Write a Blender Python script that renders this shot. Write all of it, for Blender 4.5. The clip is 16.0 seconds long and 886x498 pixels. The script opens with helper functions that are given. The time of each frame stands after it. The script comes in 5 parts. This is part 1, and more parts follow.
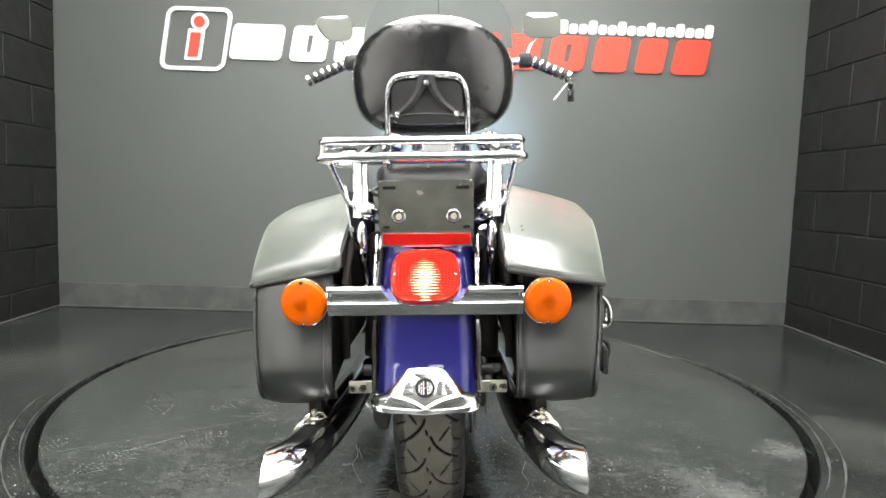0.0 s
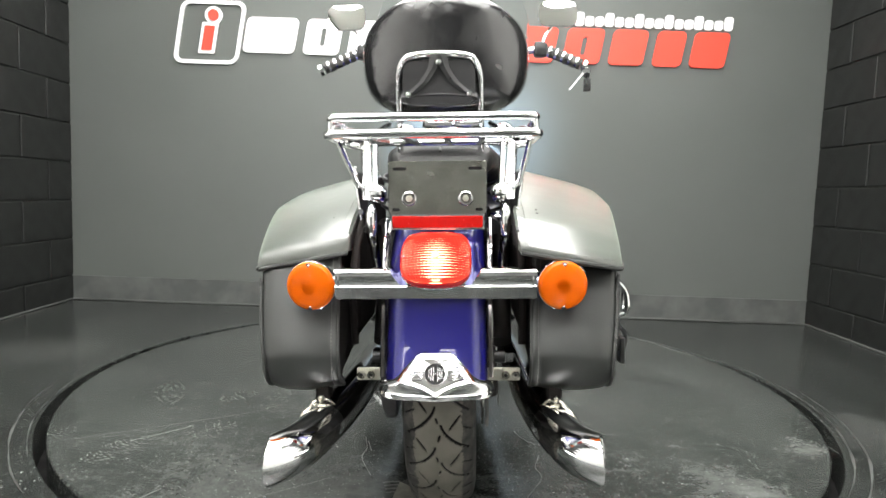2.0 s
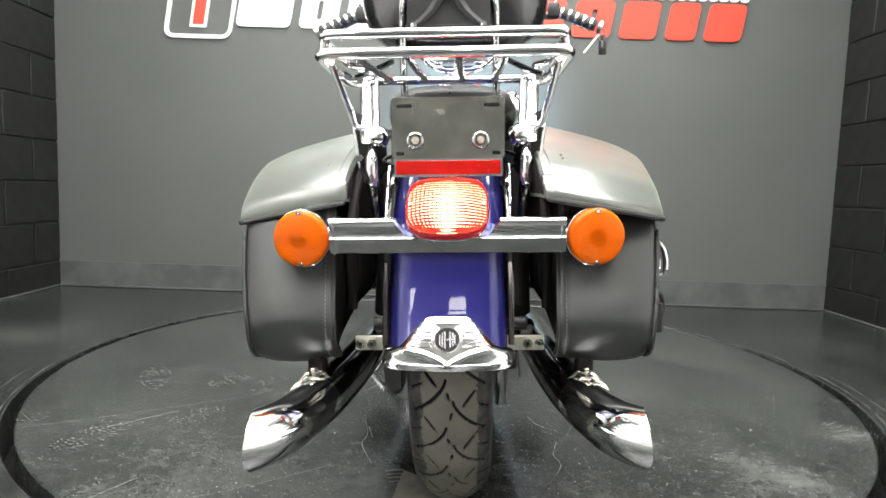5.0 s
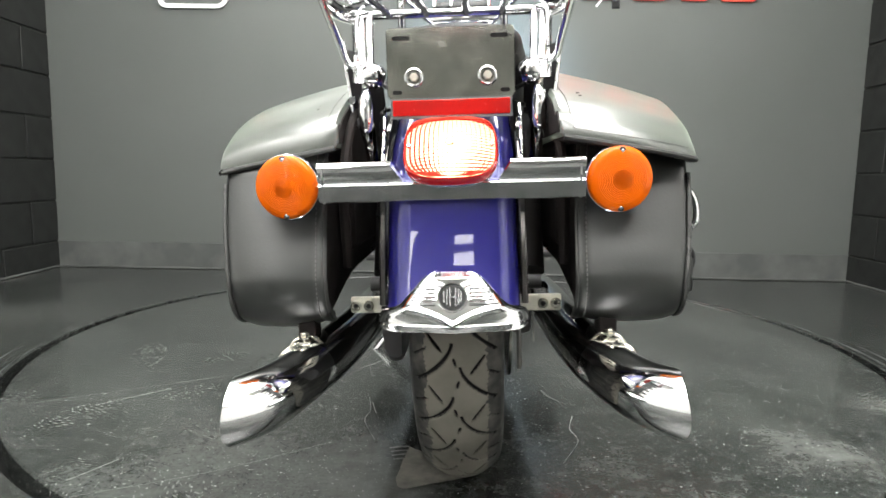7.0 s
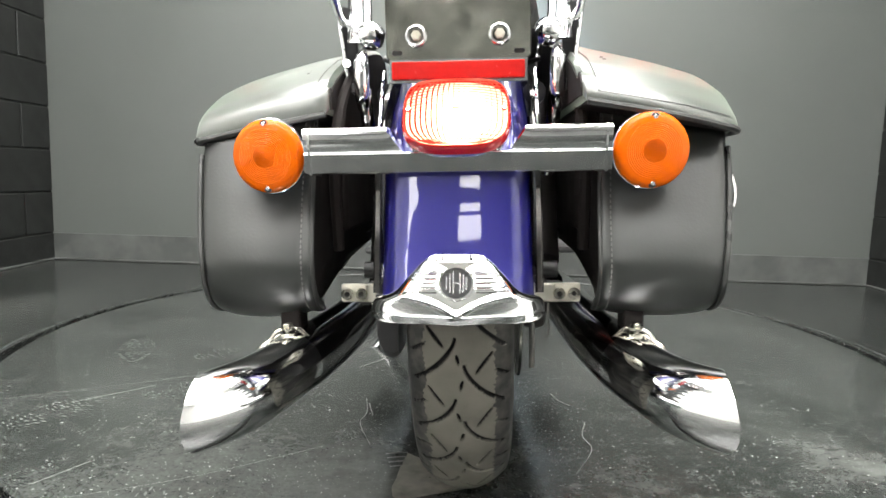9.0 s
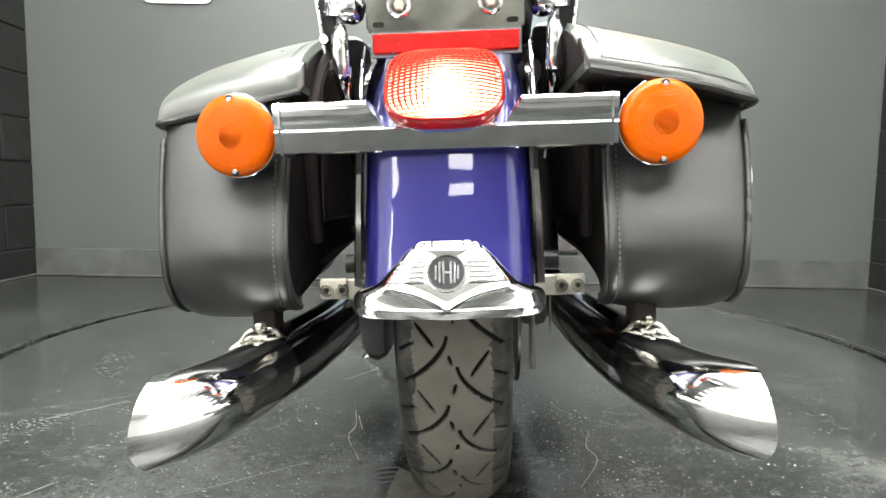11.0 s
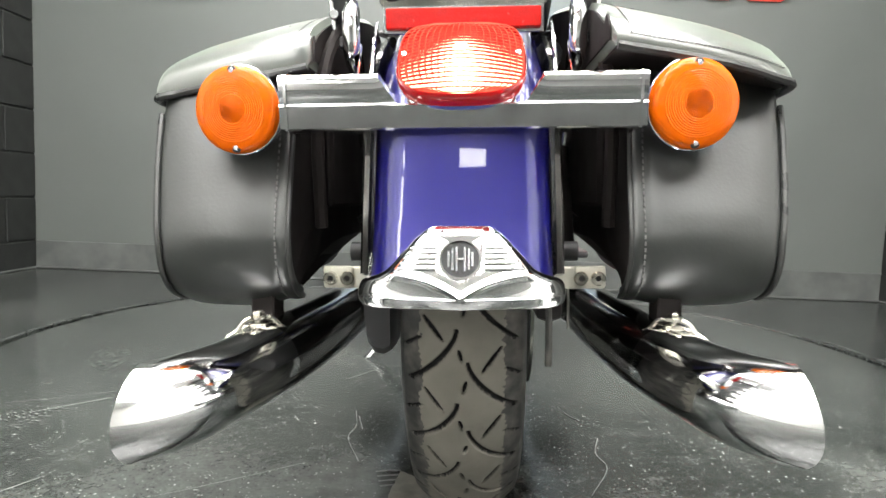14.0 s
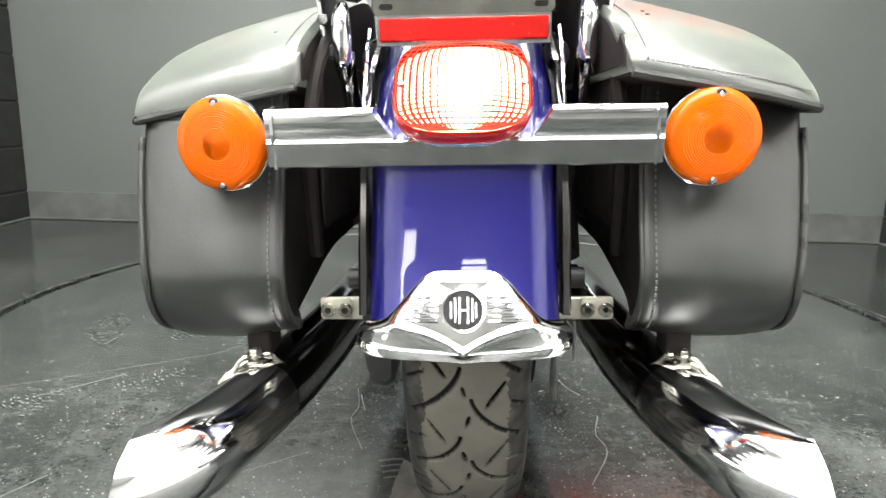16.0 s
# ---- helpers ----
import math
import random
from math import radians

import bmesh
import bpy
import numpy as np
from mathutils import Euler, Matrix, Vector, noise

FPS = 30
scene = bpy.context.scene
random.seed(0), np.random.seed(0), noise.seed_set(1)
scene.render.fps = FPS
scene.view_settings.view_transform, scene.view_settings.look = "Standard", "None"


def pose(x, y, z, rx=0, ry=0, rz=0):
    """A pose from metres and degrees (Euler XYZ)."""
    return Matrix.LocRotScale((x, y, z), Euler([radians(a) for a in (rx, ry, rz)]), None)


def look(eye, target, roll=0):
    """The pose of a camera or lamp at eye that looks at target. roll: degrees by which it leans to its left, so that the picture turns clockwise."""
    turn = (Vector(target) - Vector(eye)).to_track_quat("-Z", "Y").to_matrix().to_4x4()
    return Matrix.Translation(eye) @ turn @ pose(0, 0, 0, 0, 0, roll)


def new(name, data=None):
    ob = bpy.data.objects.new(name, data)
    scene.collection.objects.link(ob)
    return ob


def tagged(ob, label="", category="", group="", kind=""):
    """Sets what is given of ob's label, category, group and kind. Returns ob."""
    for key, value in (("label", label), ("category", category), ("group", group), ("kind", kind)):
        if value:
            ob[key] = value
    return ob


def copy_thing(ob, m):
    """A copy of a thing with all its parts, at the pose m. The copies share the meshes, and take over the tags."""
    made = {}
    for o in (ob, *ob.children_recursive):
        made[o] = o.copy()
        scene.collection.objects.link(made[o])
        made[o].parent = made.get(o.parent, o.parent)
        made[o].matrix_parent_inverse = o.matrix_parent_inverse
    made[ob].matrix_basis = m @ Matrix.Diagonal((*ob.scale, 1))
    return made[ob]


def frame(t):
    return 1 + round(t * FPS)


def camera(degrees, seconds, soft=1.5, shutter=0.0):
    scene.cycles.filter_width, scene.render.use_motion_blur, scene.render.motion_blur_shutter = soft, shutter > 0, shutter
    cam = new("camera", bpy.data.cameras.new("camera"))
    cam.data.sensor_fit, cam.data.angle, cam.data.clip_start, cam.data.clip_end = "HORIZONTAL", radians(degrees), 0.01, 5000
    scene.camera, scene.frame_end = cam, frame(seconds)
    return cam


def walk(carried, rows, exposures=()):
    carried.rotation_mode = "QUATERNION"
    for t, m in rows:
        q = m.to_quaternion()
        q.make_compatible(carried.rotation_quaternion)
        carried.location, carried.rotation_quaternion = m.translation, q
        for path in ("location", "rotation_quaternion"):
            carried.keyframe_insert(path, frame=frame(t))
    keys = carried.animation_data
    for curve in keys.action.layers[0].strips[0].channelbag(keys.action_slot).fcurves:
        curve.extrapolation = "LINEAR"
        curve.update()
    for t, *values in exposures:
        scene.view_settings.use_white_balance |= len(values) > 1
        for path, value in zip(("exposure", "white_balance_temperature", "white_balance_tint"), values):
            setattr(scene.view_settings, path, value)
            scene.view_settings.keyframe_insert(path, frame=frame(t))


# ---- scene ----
# ---------------------------------------------------------------- camera
cam = camera(70.0, 16.0, soft=1.6)
PATH = [
    (0, (0.011, -1.154, 0.705), (0.052, 0.838, 0.525), 1.8),
    (0.5, (0.014, -1.155, 0.703), (0.043, 0.836, 0.523), 1.6),
    (1, (0.016, -1.154, 0.7), (0.03, 0.838, 0.519), 1.7),
    (1.5, (0.017, -1.143, 0.688), (0.02, 0.849, 0.508), 2.1),
    (2, (0.017, -1.122, 0.671), (0.014, 0.87, 0.492), 2.0),
    (2.5, (0.015, -1.095, 0.654), (0.013, 0.897, 0.478), 1.8),
    (3, (0.014, -1.073, 0.639), (0.012, 0.919, 0.466), 1.9),
    (3.5, (0.01, -1.053, 0.624), (0.01, 0.94, 0.454), 2.0),
    (6, (0.0, -0.93, 0.557), (-0.012, 1.058, 0.34), 1.5),
    (6.5, (0.007, -0.908, 0.541), (-0.013, 1.078, 0.309), 0.9),
    (7, (0.008, -0.882, 0.531), (-0.019, 1.103, 0.288), 1.0),
    (7.5, (0.008, -0.856, 0.524), (-0.028, 1.128, 0.278), 1.6),
    (8, (0.007, -0.831, 0.511), (-0.035, 1.154, 0.263), 2.0),
    (8.5, (0.009, -0.806, 0.502), (-0.037, 1.178, 0.257), 1.9),
    (9, (0.01, -0.783, 0.494), (-0.035, 1.202, 0.258), 1.7),
    (11.5, (0.015, -0.699, 0.452), (-0.012, 1.293, 0.27), 0.8),
    (12, (0.015, -0.687, 0.447), (-0.012, 1.305, 0.273), 1.2),
    (12.5, (0.02, -0.682, 0.442), (-0.01, 1.312, 0.283), 1.8),
    (13, (0.016, -0.68, 0.442), (-0.018, 1.313, 0.284), 1.9),
    (13.5, (0.011, -0.682, 0.436), (-0.026, 1.312, 0.279), 2.0),
    (14, (0.005, -0.674, 0.436), (-0.032, 1.318, 0.265), 2.2),
    (14.5, (0.004, -0.665, 0.458), (-0.026, 1.322, 0.235), 2.3),
    (15, (0.001, -0.648, 0.483), (-0.02, 1.328, 0.173), 1.9),
    (15.5, (-0.002, -0.637, 0.511), (-0.023, 1.33, 0.149), 1.7),
    (16, (-0.002, -0.632, 0.535), (-0.025, 1.326, 0.13), 1.6),
]
EXPOSURES = [(0.0, 0.0), (3.5, 0.0), (6.0, 0.0), (9.0, 0.28), (11.5, 0.43), (14.0, 0.47), (16.0, 0.51)]
walk(cam, [(t, look(eye, target, roll)) for t, eye, target, roll in PATH], EXPOSURES)


# ---------------------------------------------------------------- light
WALL_X, WALL_Y, BACK_Y, TOP_Z = 2.055, 2.39, -7.6, 2.9
world = bpy.data.worlds.new("world")
scene.world = world
world.use_nodes = True
world.node_tree.nodes["Background"].inputs[0].default_value = (0.02, 0.02, 0.022, 1)
world.node_tree.nodes["Background"].inputs[1].default_value = 1.0
PANEL_STRENGTH = 13.8


# ---------------------------------------------------------------- materials
def mat(name, color, rough=0.5, metal=0.0, coat=0.0, coat_rough=0.05, vary=0.25, scale=12.0, rough_vary=0.15,
        bump=0.0, bump_scale=200.0, emit=None, emit_strength=0.0, spec=0.5, transmission=0.0, ior=1.45, second=None, second_scale=2.0, second_amount=0.5):
    m = bpy.data.materials.new(name)
    m.use_nodes = True
    nt = m.node_tree
    n, l = nt.nodes, nt.links
    b = n["Principled BSDF"]
    b.inputs["Base Color"].default_value = (*color, 1)
    b.inputs["Roughness"].default_value = rough
    b.inputs["Metallic"].default_value = metal
    b.inputs["Coat Weight"].default_value = coat
    b.inputs["Coat Roughness"].default_value = coat_rough
    b.inputs["Specular IOR Level"].default_value = spec
    b.inputs["Transmission Weight"].default_value = transmission
    b.inputs["IOR"].default_value = ior
    if emit:
        b.inputs["Emission Color"].default_value = (*emit, 1)
        b.inputs["Emission Strength"].default_value = emit_strength
    tc = n.new("ShaderNodeTexCoord")
    if vary > 0 or rough_vary > 0:
        nz = n.new("ShaderNodeTexNoise")
        nz.inputs["Scale"].default_value = scale
        nz.inputs["Detail"].default_value = 4
        nz.inputs["Roughness"].default_value = 0.5
        l.new(tc.outputs["Object"], nz.inputs["Vector"])
        if vary > 0:
            mx = n.new("ShaderNodeMix")
            mx.data_type = "RGBA"
            mx.inputs["A"].default_value = (*[c * (1 - vary) for c in color], 1)
            mx.inputs["B"].default_value = (*[min(1, c * (1 + vary)) for c in color], 1)
            l.new(nz.outputs["Fac"], mx.inputs["Factor"])
            out = mx.outputs["Result"]
            if second:
                nz2 = n.new("ShaderNodeTexNoise")
                nz2.inputs["Scale"].default_value = second_scale
                nz2.inputs["Detail"].default_value = 5
                l.new(tc.outputs["Object"], nz2.inputs["Vector"])
                rp = n.new("ShaderNodeMapRange")
                rp.inputs["From Min"].default_value = 0.42
                rp.inputs["From Max"].default_value = 0.75
                rp.inputs["To Max"].default_value = second_amount
                l.new(nz2.outputs["Fac"], rp.inputs["Value"])
                m2 = n.new("ShaderNodeMix")
                m2.data_type = "RGBA"
                l.new(rp.outputs["Result"], m2.inputs["Factor"])
                l.new(out, m2.inputs["A"])
                m2.inputs["B"].default_value = (*second, 1)
                out = m2.outputs["Result"]
            l.new(out, b.inputs["Base Color"])
        if rough_vary > 0:
            mr = n.new("ShaderNodeMapRange")
            mr.inputs["From Min"].default_value = 0.25
            mr.inputs["From Max"].default_value = 0.75
            mr.inputs["To Min"].default_value = max(0.0, rough - rough_vary)
            mr.inputs["To Max"].default_value = min(1.0, rough + rough_vary)
            l.new(nz.outputs["Fac"], mr.inputs["Value"])
            l.new(mr.outputs["Result"], b.inputs["Roughness"])
    if bump > 0:
        nb = n.new("ShaderNodeTexNoise")
        nb.inputs["Scale"].default_value = bump_scale
        nb.inputs["Detail"].default_value = 4
        l.new(tc.outputs["Object"], nb.inputs["Vector"])
        bp = n.new("ShaderNodeBump")
        bp.inputs["Strength"].default_value = bump
        bp.inputs["Distance"].default_value = 0.002
        l.new(nb.outputs["Fac"], bp.inputs["Height"])
        l.new(bp.outputs["Normal"], b.inputs["Normal"])
    return m


def floor_material(name, k, rough):
    m = bpy.data.materials.new(name)
    m.use_nodes = True
    n, l = m.node_tree.nodes, m.node_tree.links
    b = n["Principled BSDF"]
    tc = n.new("ShaderNodeTexCoord")

    def noise_node(scale, detail=6, rough=0.6):
        z = n.new("ShaderNodeTexNoise")
        z.inputs["Scale"].default_value, z.inputs["Detail"].default_value, z.inputs["Roughness"].default_value = scale, detail, rough
        l.new(tc.outputs["Object"], z.inputs["Vector"])
        return z.outputs["Fac"]

    def remap(v, a, c, lo, hi):
        r = n.new("ShaderNodeMapRange")
        for kk, x in zip(("From Min", "From Max", "To Min", "To Max"), (a, c, lo, hi)):
            r.inputs[kk].default_value = x
        l.new(v, r.inputs["Value"])
        return r.outputs["Result"]

    def blend(f, a, c):
        x = n.new("ShaderNodeMix")
        x.data_type = "RGBA"
        l.new(f, x.inputs["Factor"])
        for kk, v in (("A", a), ("B", c)):
            if isinstance(v, tuple):
                x.inputs[kk].default_value = (*v, 1)
            else:
                l.new(v, x.inputs[kk])
        return x.outputs["Result"]

    def place(scale, wobble):
        """Object coordinates shaken a little, so that shapes are not round."""
        z = n.new("ShaderNodeTexNoise")
        z.inputs["Scale"].default_value, z.inputs["Detail"].default_value = scale, 4
        l.new(tc.outputs["Object"], z.inputs["Vector"])
        v = n.new("ShaderNodeVectorMath")
        v.operation = "MULTIPLY_ADD"
        l.new(z.outputs["Color"], v.inputs[0])
        v.inputs[1].default_value = (wobble, wobble, 0.0)
        l.new(tc.outputs["Object"], v.inputs[2])
        return v.outputs["Vector"]

    def times(p, q):
        x = n.new("ShaderNodeMath")
        x.operation = "MULTIPLY"
        l.new(p, x.inputs[0])
        l.new(q, x.inputs[1])
        return x.outputs["Value"]

    def flecks(scale, biggest, keep, vector):
        v = n.new("ShaderNodeTexVoronoi")
        v.inputs["Scale"].default_value = scale
        l.new(vector, v.inputs["Vector"])
        pick = n.new("ShaderNodeSeparateColor")
        l.new(v.outputs["Color"], pick.inputs["Color"])
        less = n.new("ShaderNodeMath")
        less.operation = "LESS_THAN"
        l.new(v.outputs["Distance"], less.inputs[0])
        l.new(remap(pick.outputs["Green"], 1 - keep, 1.0, 0.0, biggest), less.inputs[1])
        return less.outputs["Value"]

    def stain(cx, cy, radius, amount):
        d = n.new("ShaderNodeVectorMath")
        d.operation = "DISTANCE"
        l.new(soft, d.inputs[0])
        d.inputs[1].default_value = (cx, cy, 0)
        return times(remap(d.outputs["Value"], radius, 0.0, 0.0, amount), remap(noise_node(22, 6, 0.7), 0.3, 0.7, 0.3, 1.0))

    soft = place(5.0, 0.12)
    shaken = place(60.0, 0.012)
    split = n.new("ShaderNodeSeparateXYZ")
    l.new(tc.outputs["Object"], split.inputs[0])
    base = blend(remap(noise_node(1.1, 5, 0.55), 0.32, 0.68, 0, 1), (0.019 * k, 0.022 * k, 0.0205 * k), (0.040 * k, 0.045 * k, 0.042 * k))
    base = blend(remap(noise_node(3.4, 6, 0.66), 0.46, 0.66, 0, 0.95), base, (0.082 * k, 0.090 * k, 0.084 * k))
    base = blend(remap(noise_node(11.0, 6, 0.72), 0.50, 0.70, 0, 0.75), base, (0.094 * k, 0.102 * k, 0.096 * k))
    base = blend(remap(noise_node(34, 6, 0.75), 0.46, 0.70, 0, 0.95), base, (0.096 * k, 0.104 * k, 0.098 * k))
    base = blend(remap(noise_node(150, 3, 0.7), 0.47, 0.70, 0, 0.75), base, (0.010 * k, 0.0115 * k, 0.0105 * k))
    wide = n.new("ShaderNodeMapping")
    wide.inputs["Scale"].default_value = (2.2, 9.0, 1.0)
    wide.inputs["Rotation"].default_value = (0, 0, 0.35)
    l.new(soft, wide.inputs["Vector"])
    wipe = n.new("ShaderNodeTexNoise")
    wipe.inputs["Scale"].default_value, wipe.inputs["Detail"].default_value, wipe.inputs["Roughness"].default_value = 1.6, 6, 0.7
    l.new(wide.outputs["Vector"], wipe.inputs["Vector"])
    base = blend(remap(wipe.outputs["Fac"], 0.54, 0.74, 0, 0.7), base, (0.115 * k, 0.124 * k, 0.116 * k))
    for cx, cy, radius, amount in ((0.80, 0.37, 0.14, 0.75), (1.09, 0.62, 0.09, 0.7), (-0.07, 0.28, 0.15, 0.7), (-0.03, 0.165, 0.11, 0.85), (-0.24, 1.02, 0.16, 0.5), (0.55, 0.95, 0.32, 0.3), (-0.35, 0.30, 0.30, 0.35),
                                   (-1.36, 0.55, 0.18, 0.5), (1.38, 0.75, 0.22, 0.45), (-1.45, 1.35, 0.3, 0.4), (0.9, 1.75, 0.25, 0.3)):
        base = blend(stain(cx, cy, radius, amount), base, (0.150, 0.158, 0.148))
    zone = times(remap(noise_node(1.9, 5, 0.6), 0.40, 0.60, 0.5, 1.0), remap(split.outputs["X"], -0.5, 0.5, 0.85, 1.0))
    base = blend(times(flecks(56, 0.125, 0.26, shaken), zone), base, (0.46, 0.47, 0.46))
    base = blend(times(flecks(125, 0.23, 0.40, shaken), zone), base, (0.36, 0.37, 0.36))
    base = blend(times(flecks(210, 0.34, 0.20, shaken), zone), base, (0.22, 0.23, 0.22))
    l.new(base, b.inputs["Base Color"])
    l.new(remap(noise_node(6.0, 6, 0.7), 0.3, 0.7, rough, rough + 0.10), b.inputs["Roughness"])
    return m


CONCRETE = floor_material("sealed_concrete", 0.74, 0.11)
FLOOR = floor_material("dark_sealed_concrete", 0.46, 0.17)
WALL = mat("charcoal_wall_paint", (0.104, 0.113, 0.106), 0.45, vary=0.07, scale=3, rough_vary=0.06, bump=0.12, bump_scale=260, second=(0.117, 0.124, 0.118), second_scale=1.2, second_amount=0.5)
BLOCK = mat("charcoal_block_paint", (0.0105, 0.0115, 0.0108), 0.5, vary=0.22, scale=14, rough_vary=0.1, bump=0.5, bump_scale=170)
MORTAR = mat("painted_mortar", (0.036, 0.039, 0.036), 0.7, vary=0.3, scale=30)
BASEBOARD = mat("scuffed_cove_base", (0.074, 0.079, 0.076), 0.5, vary=0.3, scale=9, bump=0.2, bump_scale=90, second=(0.17, 0.175, 0.17), second_scale=7, second_amount=0.5)
CAULK = mat("scuffed_caulk", (0.10, 0.105, 0.10), 0.6, vary=0.5, scale=18, second=(0.03, 0.032, 0.03), second_scale=5, second_amount=0.9)
CEIL = mat("white_ceiling_paint", (0.82, 0.82, 0.80), 0.8, vary=0.04, scale=2)
REAR_WALL = mat("grey_wall_paint", (0.42, 0.425, 0.42), 0.6, vary=0.06, scale=3, bump=0.1)
WHITE_WALL = mat("white_wall_paint", (0.78, 0.78, 0.76), 0.6, vary=0.04, scale=3, bump=0.1)
GAP = mat("black_gap", (0.006, 0.006, 0.006), 0.8, vary=0.2, scale=20)
WORN_LINE = mat("worn_rim_line", (0.036, 0.038, 0.036), 0.6, vary=0.4, scale=30, second=(0.11, 0.115, 0.11), second_scale=6, second_amount=0.9)
PRINT = mat("dusty_print", (0.088, 0.094, 0.088), 0.7, vary=0.4, scale=70)
DUST = mat("trodden_dust", (0.19, 0.185, 0.160), 0.75, vary=0.45, scale=40, bump=0.2, bump_scale=120, second=(0.045, 0.046, 0.042), second_scale=26, second_amount=0.8)
PALE = mat("pale_scuff", (0.15, 0.155, 0.15), 0.75, vary=0.5, scale=60)
PANEL = mat("lit_panel", (0.9, 0.9, 0.9), 0.5, vary=0, rough_vary=0, emit=(1.0, 0.985, 0.95), emit_strength=PANEL_STRENGTH)
FRAME = mat("panel_frame", (0.5, 0.5, 0.5), 0.5, vary=0.05)
WHITE = mat("white_sign_face", (0.85, 0.86, 0.86), 0.45, vary=0.03, scale=8, rough_vary=0.05)
RED_SIGN = mat("red_sign_face", (0.82, 0.075, 0.045), 0.45, vary=0.06, scale=8, rough_vary=0.05)
CHROME = mat("chrome", (0.86, 0.865, 0.87), 0.05, 1.0, vary=0.03, scale=30, rough_vary=0.025)
SOFT_CHROME = mat("soft_chrome", (0.84, 0.845, 0.85), 0.09, 1.0, vary=0.05, scale=9, rough_vary=0.03)
# Chrome darkened in colour; on the exhaust it stands for the bag's dark reflection.
DARKENED_CHROME = mat("darkened_chrome", (0.20, 0.19, 0.185), 0.12, 1.0, vary=0.3, scale=12, rough_vary=0.06)
SATIN = mat("brushed_chrome", (0.62, 0.625, 0.63), 0.20, 1.0, vary=0.12, scale=40, rough_vary=0.06)
# Dull steel; the blotchy darker second colour paints in mottled reflections.
STEEL = mat("reflection_mottled_steel", (0.48, 0.49, 0.435), 0.20, 1.0, vary=0.22, scale=26, rough_vary=0.12, bump=0.09, bump_scale=20, second=(0.27, 0.275, 0.235), second_scale=17, second_amount=0.85)
CLAMP = mat("clamp_steel", (0.50, 0.48, 0.42), 0.25, 1.0, vary=0.2, scale=60, rough_vary=0.1)
ZINC = mat("zinc_plate", (0.60, 0.58, 0.50), 0.42, 0.7, vary=0.15, scale=60, rough_vary=0.1)
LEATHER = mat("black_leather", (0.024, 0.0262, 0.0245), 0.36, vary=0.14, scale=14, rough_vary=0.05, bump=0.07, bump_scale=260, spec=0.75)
# Paler than LEATHER, with tinted sheen: overhead glare put into the lid's colour.
LEATHER_LID = mat("glare_lightened_leather", (0.084, 0.092, 0.082), 0.34, vary=0.22, scale=11, rough_vary=0.06, spec=1.0, coat=1.0, coat_rough=0.20, bump=0.5, bump_scale=11)
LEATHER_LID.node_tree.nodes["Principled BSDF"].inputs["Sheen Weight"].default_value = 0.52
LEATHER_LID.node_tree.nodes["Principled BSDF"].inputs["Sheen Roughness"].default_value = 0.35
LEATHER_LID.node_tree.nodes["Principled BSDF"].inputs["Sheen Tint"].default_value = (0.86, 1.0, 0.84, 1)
LEATHER_EDGE = mat("black_leather_edge", (0.030, 0.031, 0.030), 0.36, vary=0.2, scale=40)
THREAD = mat("grey_thread", (0.13, 0.13, 0.125), 0.8, vary=0.2, scale=100)
VINYL = mat("gloss_black_vinyl", (0.010, 0.010, 0.011), 0.22, vary=0.3, scale=18, rough_vary=0.10, bump=1.0, bump_scale=34, spec=0.8, coat=0.8, coat_rough=0.13)
SEAT_VINYL = mat("matte_black_vinyl", (0.014, 0.014, 0.014), 0.42, vary=0.3, scale=18, rough_vary=0.08, bump=0.3, bump_scale=160, spec=0.5)
ALLOY = mat("cast_alloy", (0.62, 0.62, 0.60), 0.38, 0.45, vary=0.12, scale=40, rough_vary=0.08)
BLUE = mat("cobalt_metallic_paint", (0.0058, 0.0042, 0.125), 0.30, 0.35, coat=1.0, coat_rough=0.03, vary=0.05, scale=4, rough_vary=0.02)
BLACK = mat("black_powder_coat", (0.024, 0.024, 0.025), 0.35, vary=0.3, scale=20, rough_vary=0.1, bump=0.05)
MATTE = mat("matte_black", (0.019, 0.016, 0.0155), 0.75, vary=0.3, scale=20, rough_vary=0.1, spec=0.2)
DARK = mat("grimy_black_metal", (0.022, 0.019, 0.018), 0.55, vary=0.5, scale=16, rough_vary=0.15, bump=0.2, bump_scale=90)
RUBBER = mat("tyre_rubber", (0.028, 0.028, 0.027), 0.6, vary=0.4, scale=30, bump=0.1, second=(0.12, 0.115, 0.10), second_scale=45, second_amount=0.8)
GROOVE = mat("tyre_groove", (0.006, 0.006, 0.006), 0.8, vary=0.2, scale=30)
TREAD = mat("dusty_tread_rubber", (0.20, 0.19, 0.16), 0.75, vary=0.25, scale=34, bump=0.25, bump_scale=160, second=(0.085, 0.082, 0.072), second_scale=17, second_amount=0.75)
AMBER = mat("amber_lens", (0.70, 0.113, 0.0008), 0.14, vary=0.12, scale=40, rough_vary=0.03, spec=0.2, coat=0.15, coat_rough=0.03)
AMBER_MID = mat("ringed_amber_lens", (0.672, 0.105, 0.0008), 0.14, vary=0.12, scale=50, rough_vary=0.03, spec=0.2, coat=0.15, coat_rough=0.03)
AMBER_DEEP = mat("deep_amber_lens", (0.648, 0.097, 0.001), 0.12, vary=0.12, scale=60, rough_vary=0.03, spec=0.35)
RED_REFLECTOR = mat("red_reflector", (0.46, 0.008, 0.006), 0.24, vary=0.12, scale=120, rough_vary=0.05, bump=0.2, bump_scale=500)
RED_RIM = mat("red_lens_rim", (0.34, 0.004, 0.006), 0.1, vary=0.1, scale=30, rough_vary=0.03, coat=0.8, emit=(1.0, 0.01, 0.01), emit_strength=0.07)
